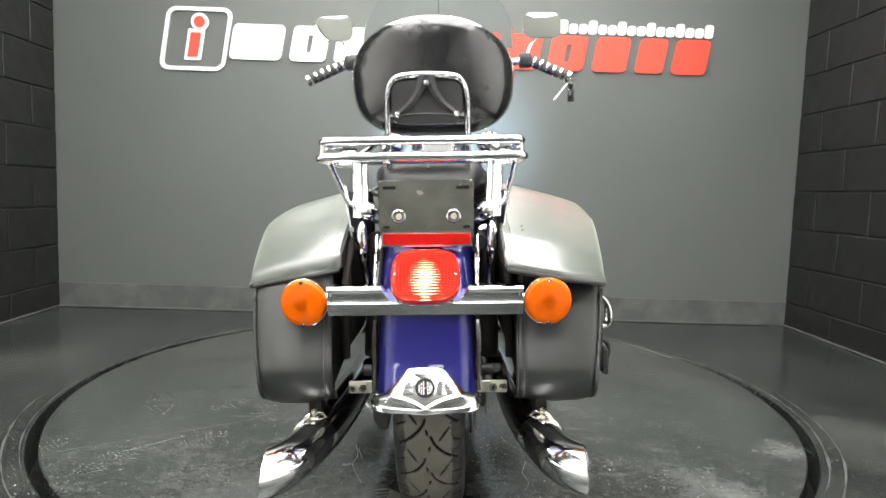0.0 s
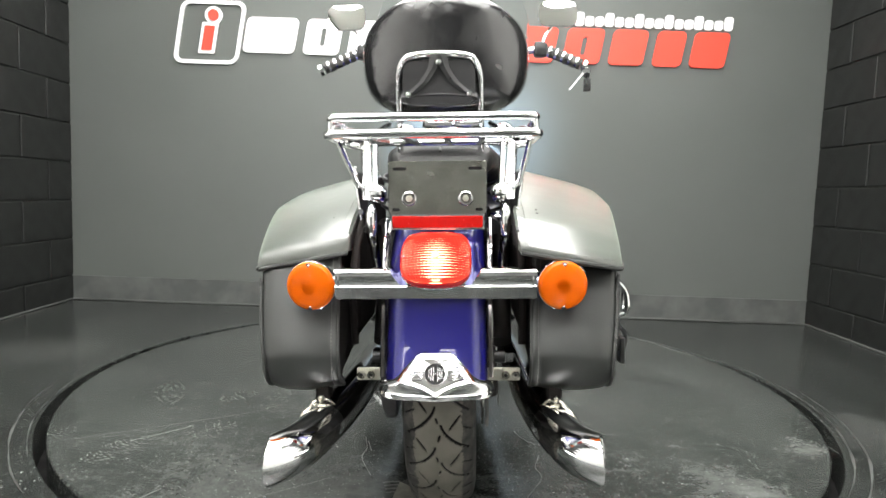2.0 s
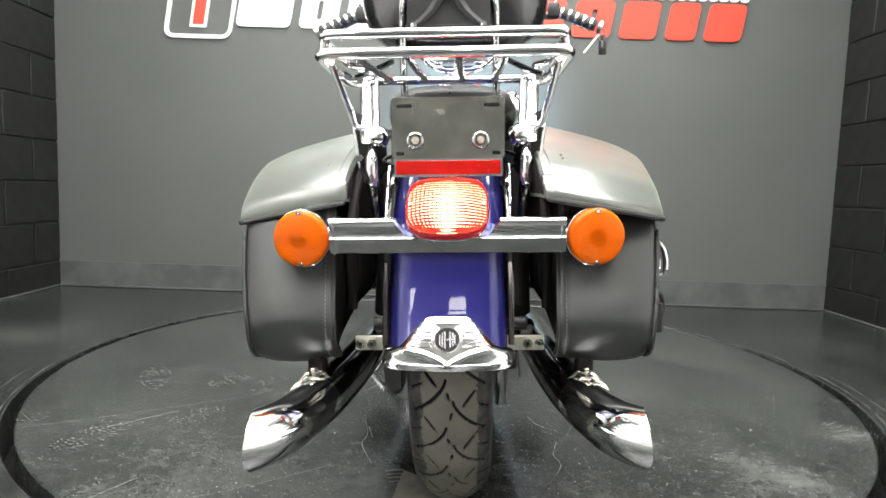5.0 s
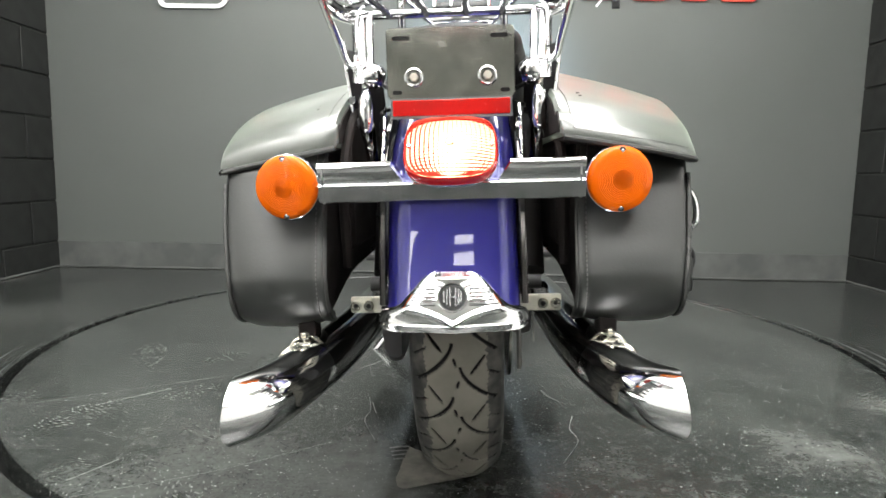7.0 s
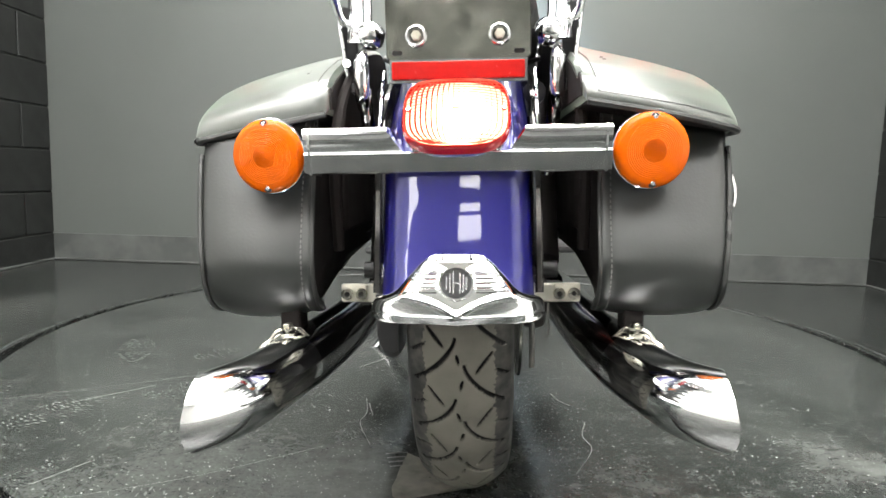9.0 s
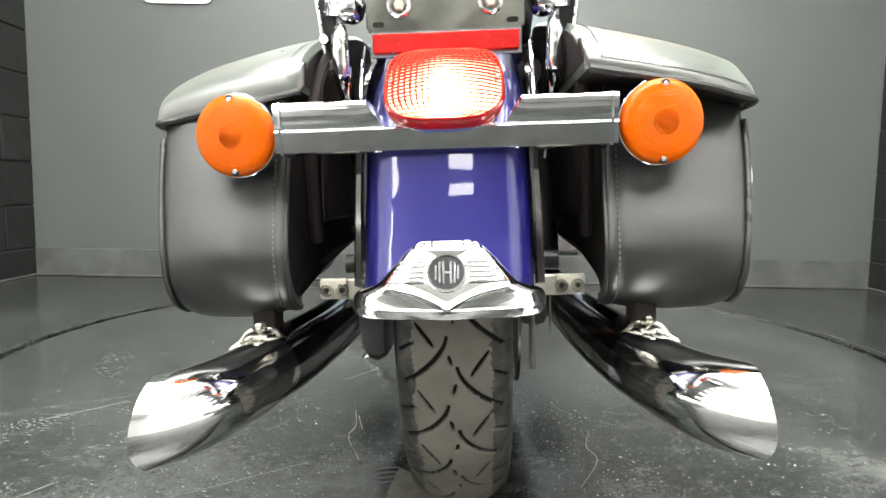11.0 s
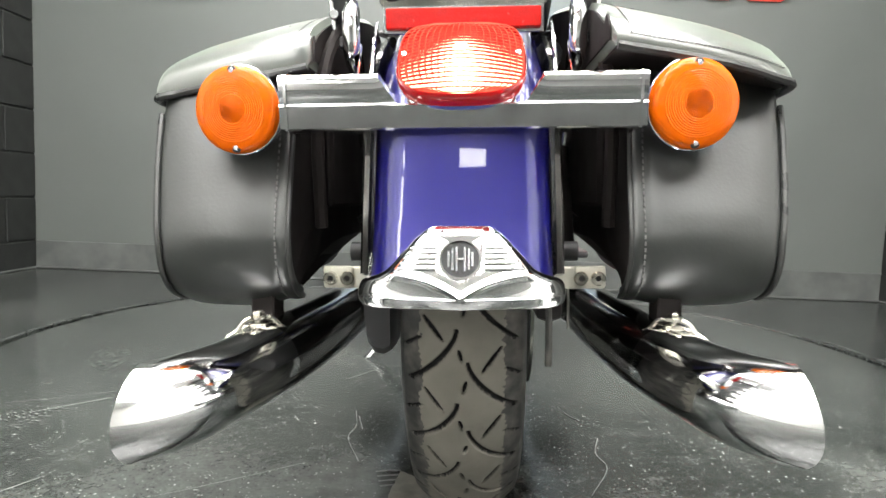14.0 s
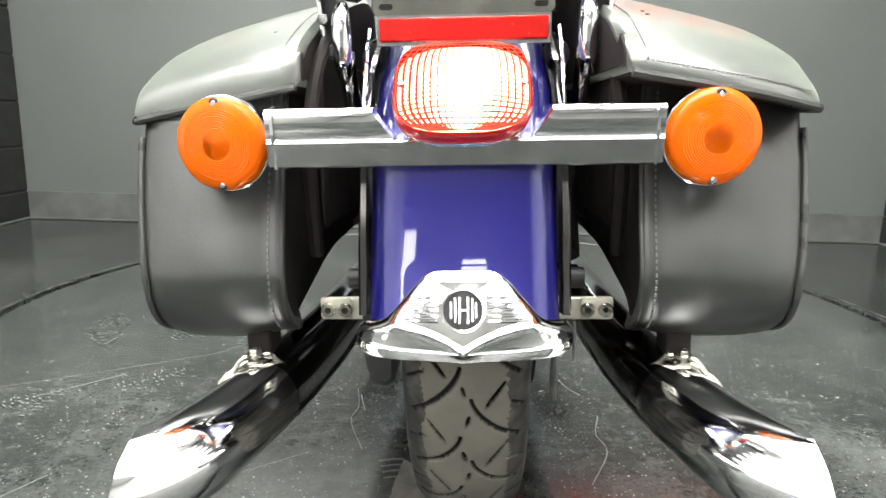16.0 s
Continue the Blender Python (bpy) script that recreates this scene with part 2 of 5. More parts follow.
CLEAR = mat("clear_acrylic", (0.92, 0.95, 0.95), 0.02, vary=0, rough_vary=0, transmission=1.0, ior=1.08)
MIRROR = mat("mirror_glass", (0.88, 0.90, 0.86), 0.02, 1.0, vary=0, rough_vary=0)
HEADLAMP = mat("headlamp_glass", (0.9, 0.92, 1.0), 0.1, vary=0, rough_vary=0, emit=(0.8, 0.9, 1.0), emit_strength=4.0)
BULB = mat("lit_bulb", (1, 0.7, 0.4), 0.3, vary=0, rough_vary=0, emit=(1.0, 0.50, 0.22), emit_strength=0.5)


TAIL = mat("lit_reflector", (0.8, 0.3, 0.2), 0.3, vary=0, rough_vary=0, emit=(1.0, 0.19, 0.12), emit_strength=5.0)
def hot_middle(m, centre, reach, low, high):
    """Let a lit surface glow hardest round its bulb."""
    n, l = m.node_tree.nodes, m.node_tree.links
    tc = n.new("ShaderNodeTexCoord")
    d = n.new("ShaderNodeVectorMath")
    d.operation = "DISTANCE"
    l.new(tc.outputs["Object"], d.inputs[0])
    d.inputs[1].default_value = centre
    r = n.new("ShaderNodeMapRange")
    r.interpolation_type = "SMOOTHSTEP"
    for k, v in zip(("From Min", "From Max", "To Min", "To Max"), (0.0, reach, high, low)):
        r.inputs[k].default_value = v
    l.new(d.outputs["Value"], r.inputs["Value"])
    l.new(r.outputs["Result"], n["Principled BSDF"].inputs["Emission Strength"])


hot_middle(TAIL, (0.0, -0.077, 0.541), 0.070, 9.0, 22.0)
LENS_LINE = mat("orange_lens_lines", (0.42, 0.03, 0.015), 0.6, vary=0, rough_vary=0, spec=0.05, emit=(1.0, 0.09, 0.05), emit_strength=0.7)
RED_RIB = mat("red_lens_ribs", (0.42, 0.006, 0.005), 0.6, vary=0, rough_vary=0, spec=0.05, emit=(1.0, 0.025, 0.015), emit_strength=0.3)


# ---------------------------------------------------------------- mesh helpers
def mesh_from(verts, faces, name="mesh"):
    me = bpy.data.meshes.new(name)
    me.from_pydata([tuple(v) for v in verts], [], faces)
    me.update()
    return me


def finish(me, mats, smooth=True, angle=40):
    for m in (mats if isinstance(mats, (list, tuple)) else [mats]):
        me.materials.append(m)
    if smooth:
        me.shade_smooth()
        me.set_sharp_from_angle(angle=radians(angle))
    return me


def part(name, geo, material, parent=None, label="", smooth=True, angle=40):
    """geo: (verts, faces), a bmesh or a list of such pairs to be joined. One mesh object under parent."""
    if isinstance(geo, list):
        geo = join(geo)
    if isinstance(geo, tuple):
        me = mesh_from(*geo, name=name)
        bm = bmesh.new()
        bm.from_mesh(me)
    else:
        bm, me = geo, bpy.data.meshes.new(name)
    bmesh.ops.recalc_face_normals(bm, faces=bm.faces)
    bm.to_mesh(me)
    bm.free()
    finish(me, material, smooth, angle)
    ob = new(name, me)
    if parent is not None:
        ob.parent = parent
    if label:
        tagged(ob, label=label)
    return ob


def join(geos):
    V, F = [], []
    for v, f in geos:
        o = len(V)
        V += list(v)
        F += [tuple(i + o for i in q) for q in f]
    return V, F


def moved(geo, m):
    return [m @ Vector(v) for v in geo[0]], geo[1]


def mirrored(geo):
    return [(-v[0], v[1], v[2]) for v in geo[0]], [tuple(reversed(f)) for f in geo[1]]


def loft(rings, closed=True, cap=True, loop=False):
    """Skin over rings of equally many points."""
    n = len(rings[0])
    V = [p for r in rings for p in r]
    F = []
    for i in range(len(rings) - (0 if loop else 1)):
        j = (i + 1) % len(rings)
        for k in range(n if closed else n - 1):
            kk = (k + 1) % n
            F.append((i * n + k, i * n + kk, j * n + kk, j * n + k))
    if cap and closed and not loop:
        F.append(tuple(range(n)))
        F.append(tuple((len(rings) - 1) * n + k for k in range(n)))
    return V, F


def spline(points, per=6):
    """Catmull-Rom through points."""
    P = [Vector(p) for p in points]
    P = [2 * P[0] - P[1]] + P + [2 * P[-1] - P[-2]]
    out = []
    for i in range(1, len(P) - 2):
        a, b, c, d = P[i - 1:i + 3]
        for k in range(per):
            t = k / per
            out.append(0.5 * (2 * b + (c - a) * t + (2 * a - 5 * b + 4 * c - d) * t * t + (3 * b - a - 3 * c + d) * t ** 3))
    out.append(P[-2])
    return out


def tube(points, radius, segs=12, per=6, smooth=True, closed=False):
    """Round bar along points; radius is a number or one per given point."""
    pts = spline(points, per) if smooth else [Vector(p) for p in points]
    if not isinstance(radius, (int, float)):
        rr = spline([(r, 0, 0) for r in radius], per) if smooth else [Vector((r, 0, 0)) for r in radius]
        rad = [v.x for v in rr]
    else:
        rad = [radius] * len(pts)
    rings, side = [], None
    for i, p in enumerate(pts):
        a = pts[(i - 1) % len(pts)] if (closed or i) else p
        b = pts[(i + 1) % len(pts)] if (closed or i < len(pts) - 1) else p
        t = (b - a).normalized()
        if side is None:
            side = t.orthogonal().normalized()
        side = (side - t * side.dot(t)).normalized()
        up = t.cross(side)
        rings.append([p + (side * math.cos(u) + up * math.sin(u)) * rad[i] for u in [2 * math.pi * k / segs for k in range(segs)]])
    return loft(rings, loop=closed)


def lathe(profile, segs=32, m=None):
    """Turn (radius, height) pairs about z."""
    rings = [[Vector((max(r, 1e-4) * math.cos(u), max(r, 1e-4) * math.sin(u), h)) for u in [2 * math.pi * k / segs for k in range(segs)]] for r, h in profile]
    g = loft(rings)
    return moved(g, m) if m else g


def box(x0, x1, y0, y1, z0, z1, bevel=0.0, segs=2, m=None):
    bm = bmesh.new()
    bmesh.ops.create_cube(bm, size=1, matrix=Matrix.Translation(((x0 + x1) / 2, (y0 + y1) / 2, (z0 + z1) / 2)) @ Matrix.Diagonal((x1 - x0, y1 - y0, z1 - z0, 1)))
    if bevel:
        bmesh.ops.bevel(bm, geom=bm.edges[:], offset=bevel, segments=segs, profile=0.5, affect="EDGES")
    bm.verts.index_update()
    g = [v.co.copy() for v in bm.verts], [tuple(v.index for v in f.verts) for f in bm.faces]
    bm.free()
    return moved(g, m) if m else g


def plate(outline, y0, y1, bevel=0.0):
    """Extrude an (x, z) outline from y0 to y1."""
    n = len(outline)
    if bevel:
        c = Vector((sum(p[0] for p in outline) / n, sum(p[1] for p in outline) / n))
        small = [(p[0] + (c.x - p[0]) * 0.0 + bevel * (c.x - p[0]) / max(1e-6, (Vector(p) - c).length), p[1] + bevel * (c.y - p[1]) / max(1e-6, (Vector(p) - c).length)) for p in outline]
        rings = [[(x, y0, z) for x, z in small], [(x, y0 + bevel, z) for x, z in outline], [(x, y1, z) for x, z in outline]]
        return loft(rings)
    return loft([[(x, y0, z) for x, z in outline], [(x, y1, z) for x, z in outline]])


def rounded(w, h, r, seg=5, cx=0.0, cz=0.0, slant=0.0):
    """Outline of a rounded rectangle, centred, sheared by slant."""
    out = []
    for sx, sz, a0 in ((1, 1, 0), (-1, 1, 90), (-1, -1, 180), (1, -1, 270)):
        for k in range(seg + 1):
            a = radians(a0 + 90 * k / seg)
            x, z = sx * (w / 2 - r) + r * math.cos(a), sz * (h / 2 - r) + r * math.sin(a)
            out.append((cx + x + slant * z, cz + z))
    return out


def frame_plate(outer, inner, y0, y1):
    """A flat frame between two outlines of equally many points."""
    n = len(outer)
    V = [(x, y, z) for y in (y0, y1) for o in (outer, inner) for x, z in o]
    F = []
    for k in range(n):
        j = (k + 1) % n
        F += [(k, j, n + j, n + k), (2 * n + k, 3 * n + k, 3 * n + j, 2 * n + j), (k, 2 * n + k, 2 * n + j, j), (n + k, n + j, 3 * n + j, 3 * n + k)]
    return V, F


def bolt(centre, normal, r=0.007, h=0.005, segs=6, washer=0.0):
    m = Matrix.Translation(centre) @ Vector(normal).to_track_quat("Z", "Y").to_matrix().to_4x4()
    g = [lathe([(0, 0), (r, 0), (r, h * 0.8), (r * 0.82, h), (0, h)], segs, m)]
    if washer:
        g.append(lathe([(0, -0.001), (washer, -0.001), (washer, h * 0.25), (washer * 0.7, h * 0.35), (0, h * 0.35)], 20, m))
    return join(g)


def ease(v, a, b):
    k = max(0.0, min(1.0, (v - a) / (b - a)))
    return k * k * (3 - 2 * k)


def thing(name, label, category, m=None, kind="", group=""):
    e = new(name)
    e.empty_display_size = 0.1
    if m is not None:
        e.matrix_basis = m
    return tagged(e, label, category, group, kind)


# ---------------------------------------------------------------- the room
CX, CY, R_IN, R_OUT = 0.021, 1.092, 1.197, 1.227


def floor_with_hole():
    """Concrete floor with a round pit, one sheet."""
    segs = 160
    ring = [(CX + 1.29 * math.cos(u), CY + 1.29 * math.sin(u)) for u in [2 * math.pi * k / segs for k in range(segs)]]
    V = [(x, y, 0) for x, y in ring]
    X0, X1, Y0, Y1 = -WALL_X - 0.1, WALL_X + 0.1, BACK_Y - 0.1, WALL_Y + 0.1
    for x, y in ring:
        dx, dy = x - CX, y - CY
        k = min((X1 - CX) / dx if dx > 1e-9 else (X0 - CX) / dx if dx < -1e-9 else 1e9, (Y1 - CY) / dy if dy > 1e-9 else (Y0 - CY) / dy if dy < -1e-9 else 1e9)
        V.append((CX + dx * k, CY + dy * k, 0))
    V += [(x, y, -0.16) for x, y in ring]
    F = [(k, (k + 1) % segs, segs + (k + 1) % segs, segs + k) for k in range(segs)]
    F += [(k, 2 * segs + k, 2 * segs + (k + 1) % segs, (k + 1) % segs) for k in range(segs)]
    V += [(X1, Y1, 0), (X0, Y1, 0), (X0, Y0, 0), (X1, Y0, 0)]
    c = 3 * segs
    for corner, (sx, sy) in zip(range(4), ((1, 1), (-1, 1), (-1, -1), (1, -1))):
        best = None
        for k in range(segs):
            a, b = V[segs + k], V[segs + (k + 1) % segs]
            q = V[c + corner]
            on = lambda p: (abs(p[0] - q[0]) < 1e-6, abs(p[1] - q[1]) < 1e-6)
            if (on(a)[0] and on(b)[1]) or (on(a)[1] and on(b)[0]):
                best = k
        if best is not None:
            F.append((segs + best, segs + (best + 1) % segs, c + corner))
    return V, F


floor = tagged(part("floor", floor_with_hole(), FLOOR, smooth=False), "dark grey sealed concrete floor with pale scuffs", "floor", kind="structure")
pit = tagged(part("pit_floor", lathe([(0, -0.17), (1.4, -0.17), (1.4, -0.12), (1.36, -0.12)], 64, Matrix.Translation((CX, CY, 0))), GAP, smooth=False),
             "black pit under the turntable", "pit", kind="structure")
M_T = Matrix.Translation((CX, CY, 0))
ring = tagged(part("turntable_frame", loft([[(CX + r * math.cos(u), CY + r * math.sin(u), h) for r, h in ((R_OUT, -0.12), (R_OUT, -0.002), (R_OUT + 0.004, 0.002), (1.279, 0.002), (1.2895, 0.0008), (1.2895, -0.12))] for u in [2 * math.pi * k / 200 for k in range(200)]], closed=False, loop=True), FLOOR, smooth=False),
              "worn concrete rim ring round the turntable", "rim", kind="structure")


def worn_arc(a0, a1, radius, width, seed):
    """A pale line of wear along an arc, its width wandering and fading out at both ends."""
    n = int((a1 - a0) * 4)
    rows = []
    for k in range(n + 1):
        u, f = radians(a0 + (a1 - a0) * k / n), k / n
        p = (math.cos(u) * 14, math.sin(u) * 14, seed)
        w = width * max(0.04, 0.55 + 1.1 * noise.noise(p)) * min(1.0, 6 * f, 6 * (1 - f))
        r = radius + 0.004 * noise.noise((p[0] * 0.4, p[1] * 0.4, seed + 7))
        rows.append([(CX + q * math.cos(u), CY + q * math.sin(u), 0.0034) for q in (r - w / 2, r + w / 2)])
    return loft(rows, closed=False)


rim_line = tagged(part("rim_line", [worn_arc(-172, -128, 1.277, 0.008, 1), worn_arc(-52, 4, 1.283, 0.009, 2), worn_arc(-40, 24, 1.246, 0.008, 3), worn_arc(-178, -140, 1.236, 0.004, 4)], WORN_LINE, smooth=False),
                  "thin pale worn lines along the rim", "rim", kind="structure")
fill = tagged(part("gap_filling", loft([[(CX + r * math.cos(u), CY + r * math.sin(u), h) for r, h in ((R_IN + 0.0005, -0.03), (R_IN + 0.0005, -0.003 - 0.012 * e), (1.211, -0.0015 - 0.012 * e), (R_OUT - 0.0005, -0.001 - 0.010 * e), (R_OUT - 0.0005, -0.03))] for u, e in [(radians(3 + 1.35 * k), max(0.0, 1 - k / 14, 1 - (100 - k) / 10)) for k in range(101)]], closed=False), FLOOR, smooth=False), "floor-coloured filling in the far part of the turntable gap", "gap filling", kind="structure")
turntable = thing("turntable", "round dark concrete turntable flush with the floor", "turntable", kind="structure")
part("disc", lathe([(0, -0.11), (R_IN, -0.11), (R_IN, -0.004), (R_IN - 0.004, 0.0), (0, 0.0)], 200, M_T), CONCRETE, turntable, smooth=False)

wall_north = tagged(part("wall_north", box(-WALL_X - 0.2, WALL_X + 0.2, WALL_Y, WALL_Y + 0.15, 0, TOP_Z), WALL, smooth=False), "smooth charcoal grey painted back wall", "wall", kind="structure")
wall_south = tagged(part("wall_south", box(-WALL_X - 0.2, WALL_X + 0.2, BACK_Y - 0.15, BACK_Y, 0, TOP_Z), REAR_WALL, smooth=False), "plain grey painted wall", "wall", kind="structure")
ceiling = tagged(part("ceiling", box(-WALL_X - 0.2, WALL_X + 0.2, BACK_Y - 0.15, WALL_Y + 0.15, TOP_Z, TOP_Z + 0.1), CEIL, smooth=False), "plain white painted ceiling", "ceiling", kind="structure")
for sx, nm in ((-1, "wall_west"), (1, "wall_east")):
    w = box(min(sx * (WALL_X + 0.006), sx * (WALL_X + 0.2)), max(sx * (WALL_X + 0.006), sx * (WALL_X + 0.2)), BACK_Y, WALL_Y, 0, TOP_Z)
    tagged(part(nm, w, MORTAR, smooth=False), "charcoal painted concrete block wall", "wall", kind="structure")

# base along the back wall
part_base = part("baseboard", box(-WALL_X, WALL_X, WALL_Y - 0.006, WALL_Y, 0.0, 0.138, 0.002, 1), BASEBOARD)
tagged(part_base, "scuffed grey base strip along the wall", "baseboard", kind="structure")

# pale bead of caulk along the foot of the walls
for a, b, c, d in ((-WALL_X, WALL_X, WALL_Y - 0.016, WALL_Y - 0.0062), (-WALL_X - 0.003, -WALL_X + 0.009, -2.0, WALL_Y - 0.017), (WALL_X - 0.009, WALL_X + 0.003, -2.0, WALL_Y - 0.017)):
    tagged(part("trim", box(a, b, c, d, 0.0004, 0.010, 0.003, 1), CAULK), "pale scuffed bead along the foot of the wall", "trim", kind="structure")

# ceiling lights
def ceiling_light(x, y, w, d):
    e = thing("ceiling_light", "white lit ceiling panel light", "ceiling light", pose(x, y, TOP_Z), group="ceiling panel lights")
    part("diffuser", box(-w / 2, w / 2, -d / 2, d / 2, -0.022, -0.012), PANEL, e, "glowing white diffuser", smooth=False)
    t = 0.02
    part("frame", [box(-w / 2 - t, w / 2 + t, d / 2, d / 2 + t, -0.03, 0), box(-w / 2 - t, w / 2 + t, -d / 2 - t, -d / 2, -0.03, 0), box(-w / 2 - t, -w / 2, -d / 2, d / 2, -0.03, 0), box(w / 2, w / 2 + t, -d / 2, d / 2, -0.03, 0)], FRAME, e, smooth=False)
    return e


big = ceiling_light(0.0, 1.90, 0.86, 0.58)
for x, y in ((0.0, 1.0), (0.0, 0.3), (0.0, -0.4), (0.0, -1.1), (-0.90, 1.86), (0.80, 1.80), (-0.95, 1.0), (0.86, 1.0), (-0.95, 0.3), (0.95, 0.3), (-0.95, -0.4), (0.95, -0.4), (-0.95, -1.1), (0.95, -1.1), (0.0, -1.8), (-0.95, -1.8), (0.95, -1.8)):
    copy_thing(big, pose(x, y, TOP_Z))
small = ceiling_light(-0.14, -4.55, 0.52, 0.46)
for y in (-5.2,):
    copy_thing(small, pose(-0.14, y, TOP_Z))
strip_light = ceiling_light(-1.78, -1.3, 0.36, 1.6)
for x, y in ((1.78, -1.3), (-1.78, -3.2), (-1.78, -5.1)):
    copy_thing(strip_light, pose(x, y, TOP_Z))

# ---------------------------------------------------------------- wall sign
sign = thing("wall_sign", "raised white and red lettering sign on the back wall", "sign", pose(0, WALL_Y, 0))
Y_S0, Y_S1 = -0.012, -0.0005
part("badge_frame", frame_plate(rounded(0.352, 0.335, 0.05, 6, -1.288, 1.488, 0.15), rounded(0.312, 0.295, 0.034, 6, -1.288, 1.488, 0.15), Y_S0, Y_S1), WHITE, sign, "white slanted rounded frame", smooth=False)
part("badge_dot_border", lathe([(0, 0), (0.047, 0), (0.047, 0.010), (0, 0.010)], 28, Matrix.Translation((-1.268, -0.0005, 1.578)) @ pose(0, 0, 0, 90)), WHITE, sign, smooth=False)
part("badge_dot", lathe([(0, 0), (0.030, 0), (0.030, 0.004), (0, 0.004)], 28, Matrix.Translation((-1.268, -0.0105, 1.578)) @ pose(0, 0, 0, 90)), RED_SIGN, sign, "red dot", smooth=False)
part("badge_bar_border", plate(rounded(0.088, 0.165, 0.006, 3, -1.296, 1.458, 0.15), -0.0105, -0.0005), WHITE, sign, smooth=False)
part("badge_bar", plate(rounded(0.056, 0.130, 0.003, 2, -1.296, 1.456, 0.15), -0.0145, -0.0105), RED_SIGN, sign, "red bar", smooth=False)
SIGN_BLOCKS = [(-1.115, -0.80, 0), (-0.79, -0.56, 1), (-0.55, -0.34, 0), (-0.33, -0.10, 1), (-0.09, 0.14, 0),
               (0.15, 0.37, 0), (0.38, 0.60, 0), (0.615, 0.85, 1), (0.862, 1.085, 0), (1.10, 1.29, 0), (1.30, 1.525, 0)]
for i, (a, b, slot) in enumerate(SIGN_BLOCKS):
    red = i >= 5
    o = rounded(b - a - 0.035, 0.188, 0.028, 5, (a + b) / 2, 1.482, 0.16)
    if slot:
        g = frame_plate(o, rounded(0.026, 0.095, 0.011, 5, (a + b) / 2, 1.482, 0.16), Y_S0, Y_S1)
    else:
        g = plate(o, Y_S0, Y_S1)
    part("red_block" if red else "white_block", g, RED_SIGN if red else WHITE, sign, smooth=False)
for k in range(19):
    a = 0.52 + k * 0.0535
    h = 0.052 + 0.02 * ((k * 7) % 3 == 0)
    part("small_bar", plate(rounded(0.046, h, 0.014, 4, a + 0.024, 1.588 + h / 2, 0.06), -0.008, -0.0005), WHITE, sign, smooth=False)

# ---------------------------------------------------------------- motorcycle
bike = thing("motorcycle", "cobalt blue touring motorcycle with black saddlebags, leaning on its stand", "motorcycle", pose(0.031, 0, 0.004, 0, -2.5, -1.9))

AX_Y, AX_Z, TYRE_R = 0.235, 0.312, 0.311


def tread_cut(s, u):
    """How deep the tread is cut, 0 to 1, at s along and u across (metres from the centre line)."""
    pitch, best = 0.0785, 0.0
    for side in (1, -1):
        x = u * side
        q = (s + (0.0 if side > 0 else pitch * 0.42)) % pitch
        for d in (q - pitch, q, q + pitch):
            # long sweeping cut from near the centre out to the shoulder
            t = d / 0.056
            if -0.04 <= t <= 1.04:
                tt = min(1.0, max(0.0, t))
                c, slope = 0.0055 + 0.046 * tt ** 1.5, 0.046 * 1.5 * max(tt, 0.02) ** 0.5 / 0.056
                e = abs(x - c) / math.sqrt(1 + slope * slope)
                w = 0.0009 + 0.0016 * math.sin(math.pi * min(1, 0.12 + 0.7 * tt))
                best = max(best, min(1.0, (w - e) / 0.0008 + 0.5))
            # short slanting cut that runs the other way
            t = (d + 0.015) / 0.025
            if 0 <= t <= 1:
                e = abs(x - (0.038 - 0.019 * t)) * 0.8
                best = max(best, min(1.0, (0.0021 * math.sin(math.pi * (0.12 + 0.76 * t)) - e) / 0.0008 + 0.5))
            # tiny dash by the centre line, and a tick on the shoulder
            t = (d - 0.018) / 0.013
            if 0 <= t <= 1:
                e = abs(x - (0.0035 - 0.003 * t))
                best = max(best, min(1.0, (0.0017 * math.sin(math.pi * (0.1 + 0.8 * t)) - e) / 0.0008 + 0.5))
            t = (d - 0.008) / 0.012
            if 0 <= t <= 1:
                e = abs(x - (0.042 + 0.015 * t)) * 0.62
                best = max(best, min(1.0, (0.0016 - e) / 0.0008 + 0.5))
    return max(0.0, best)


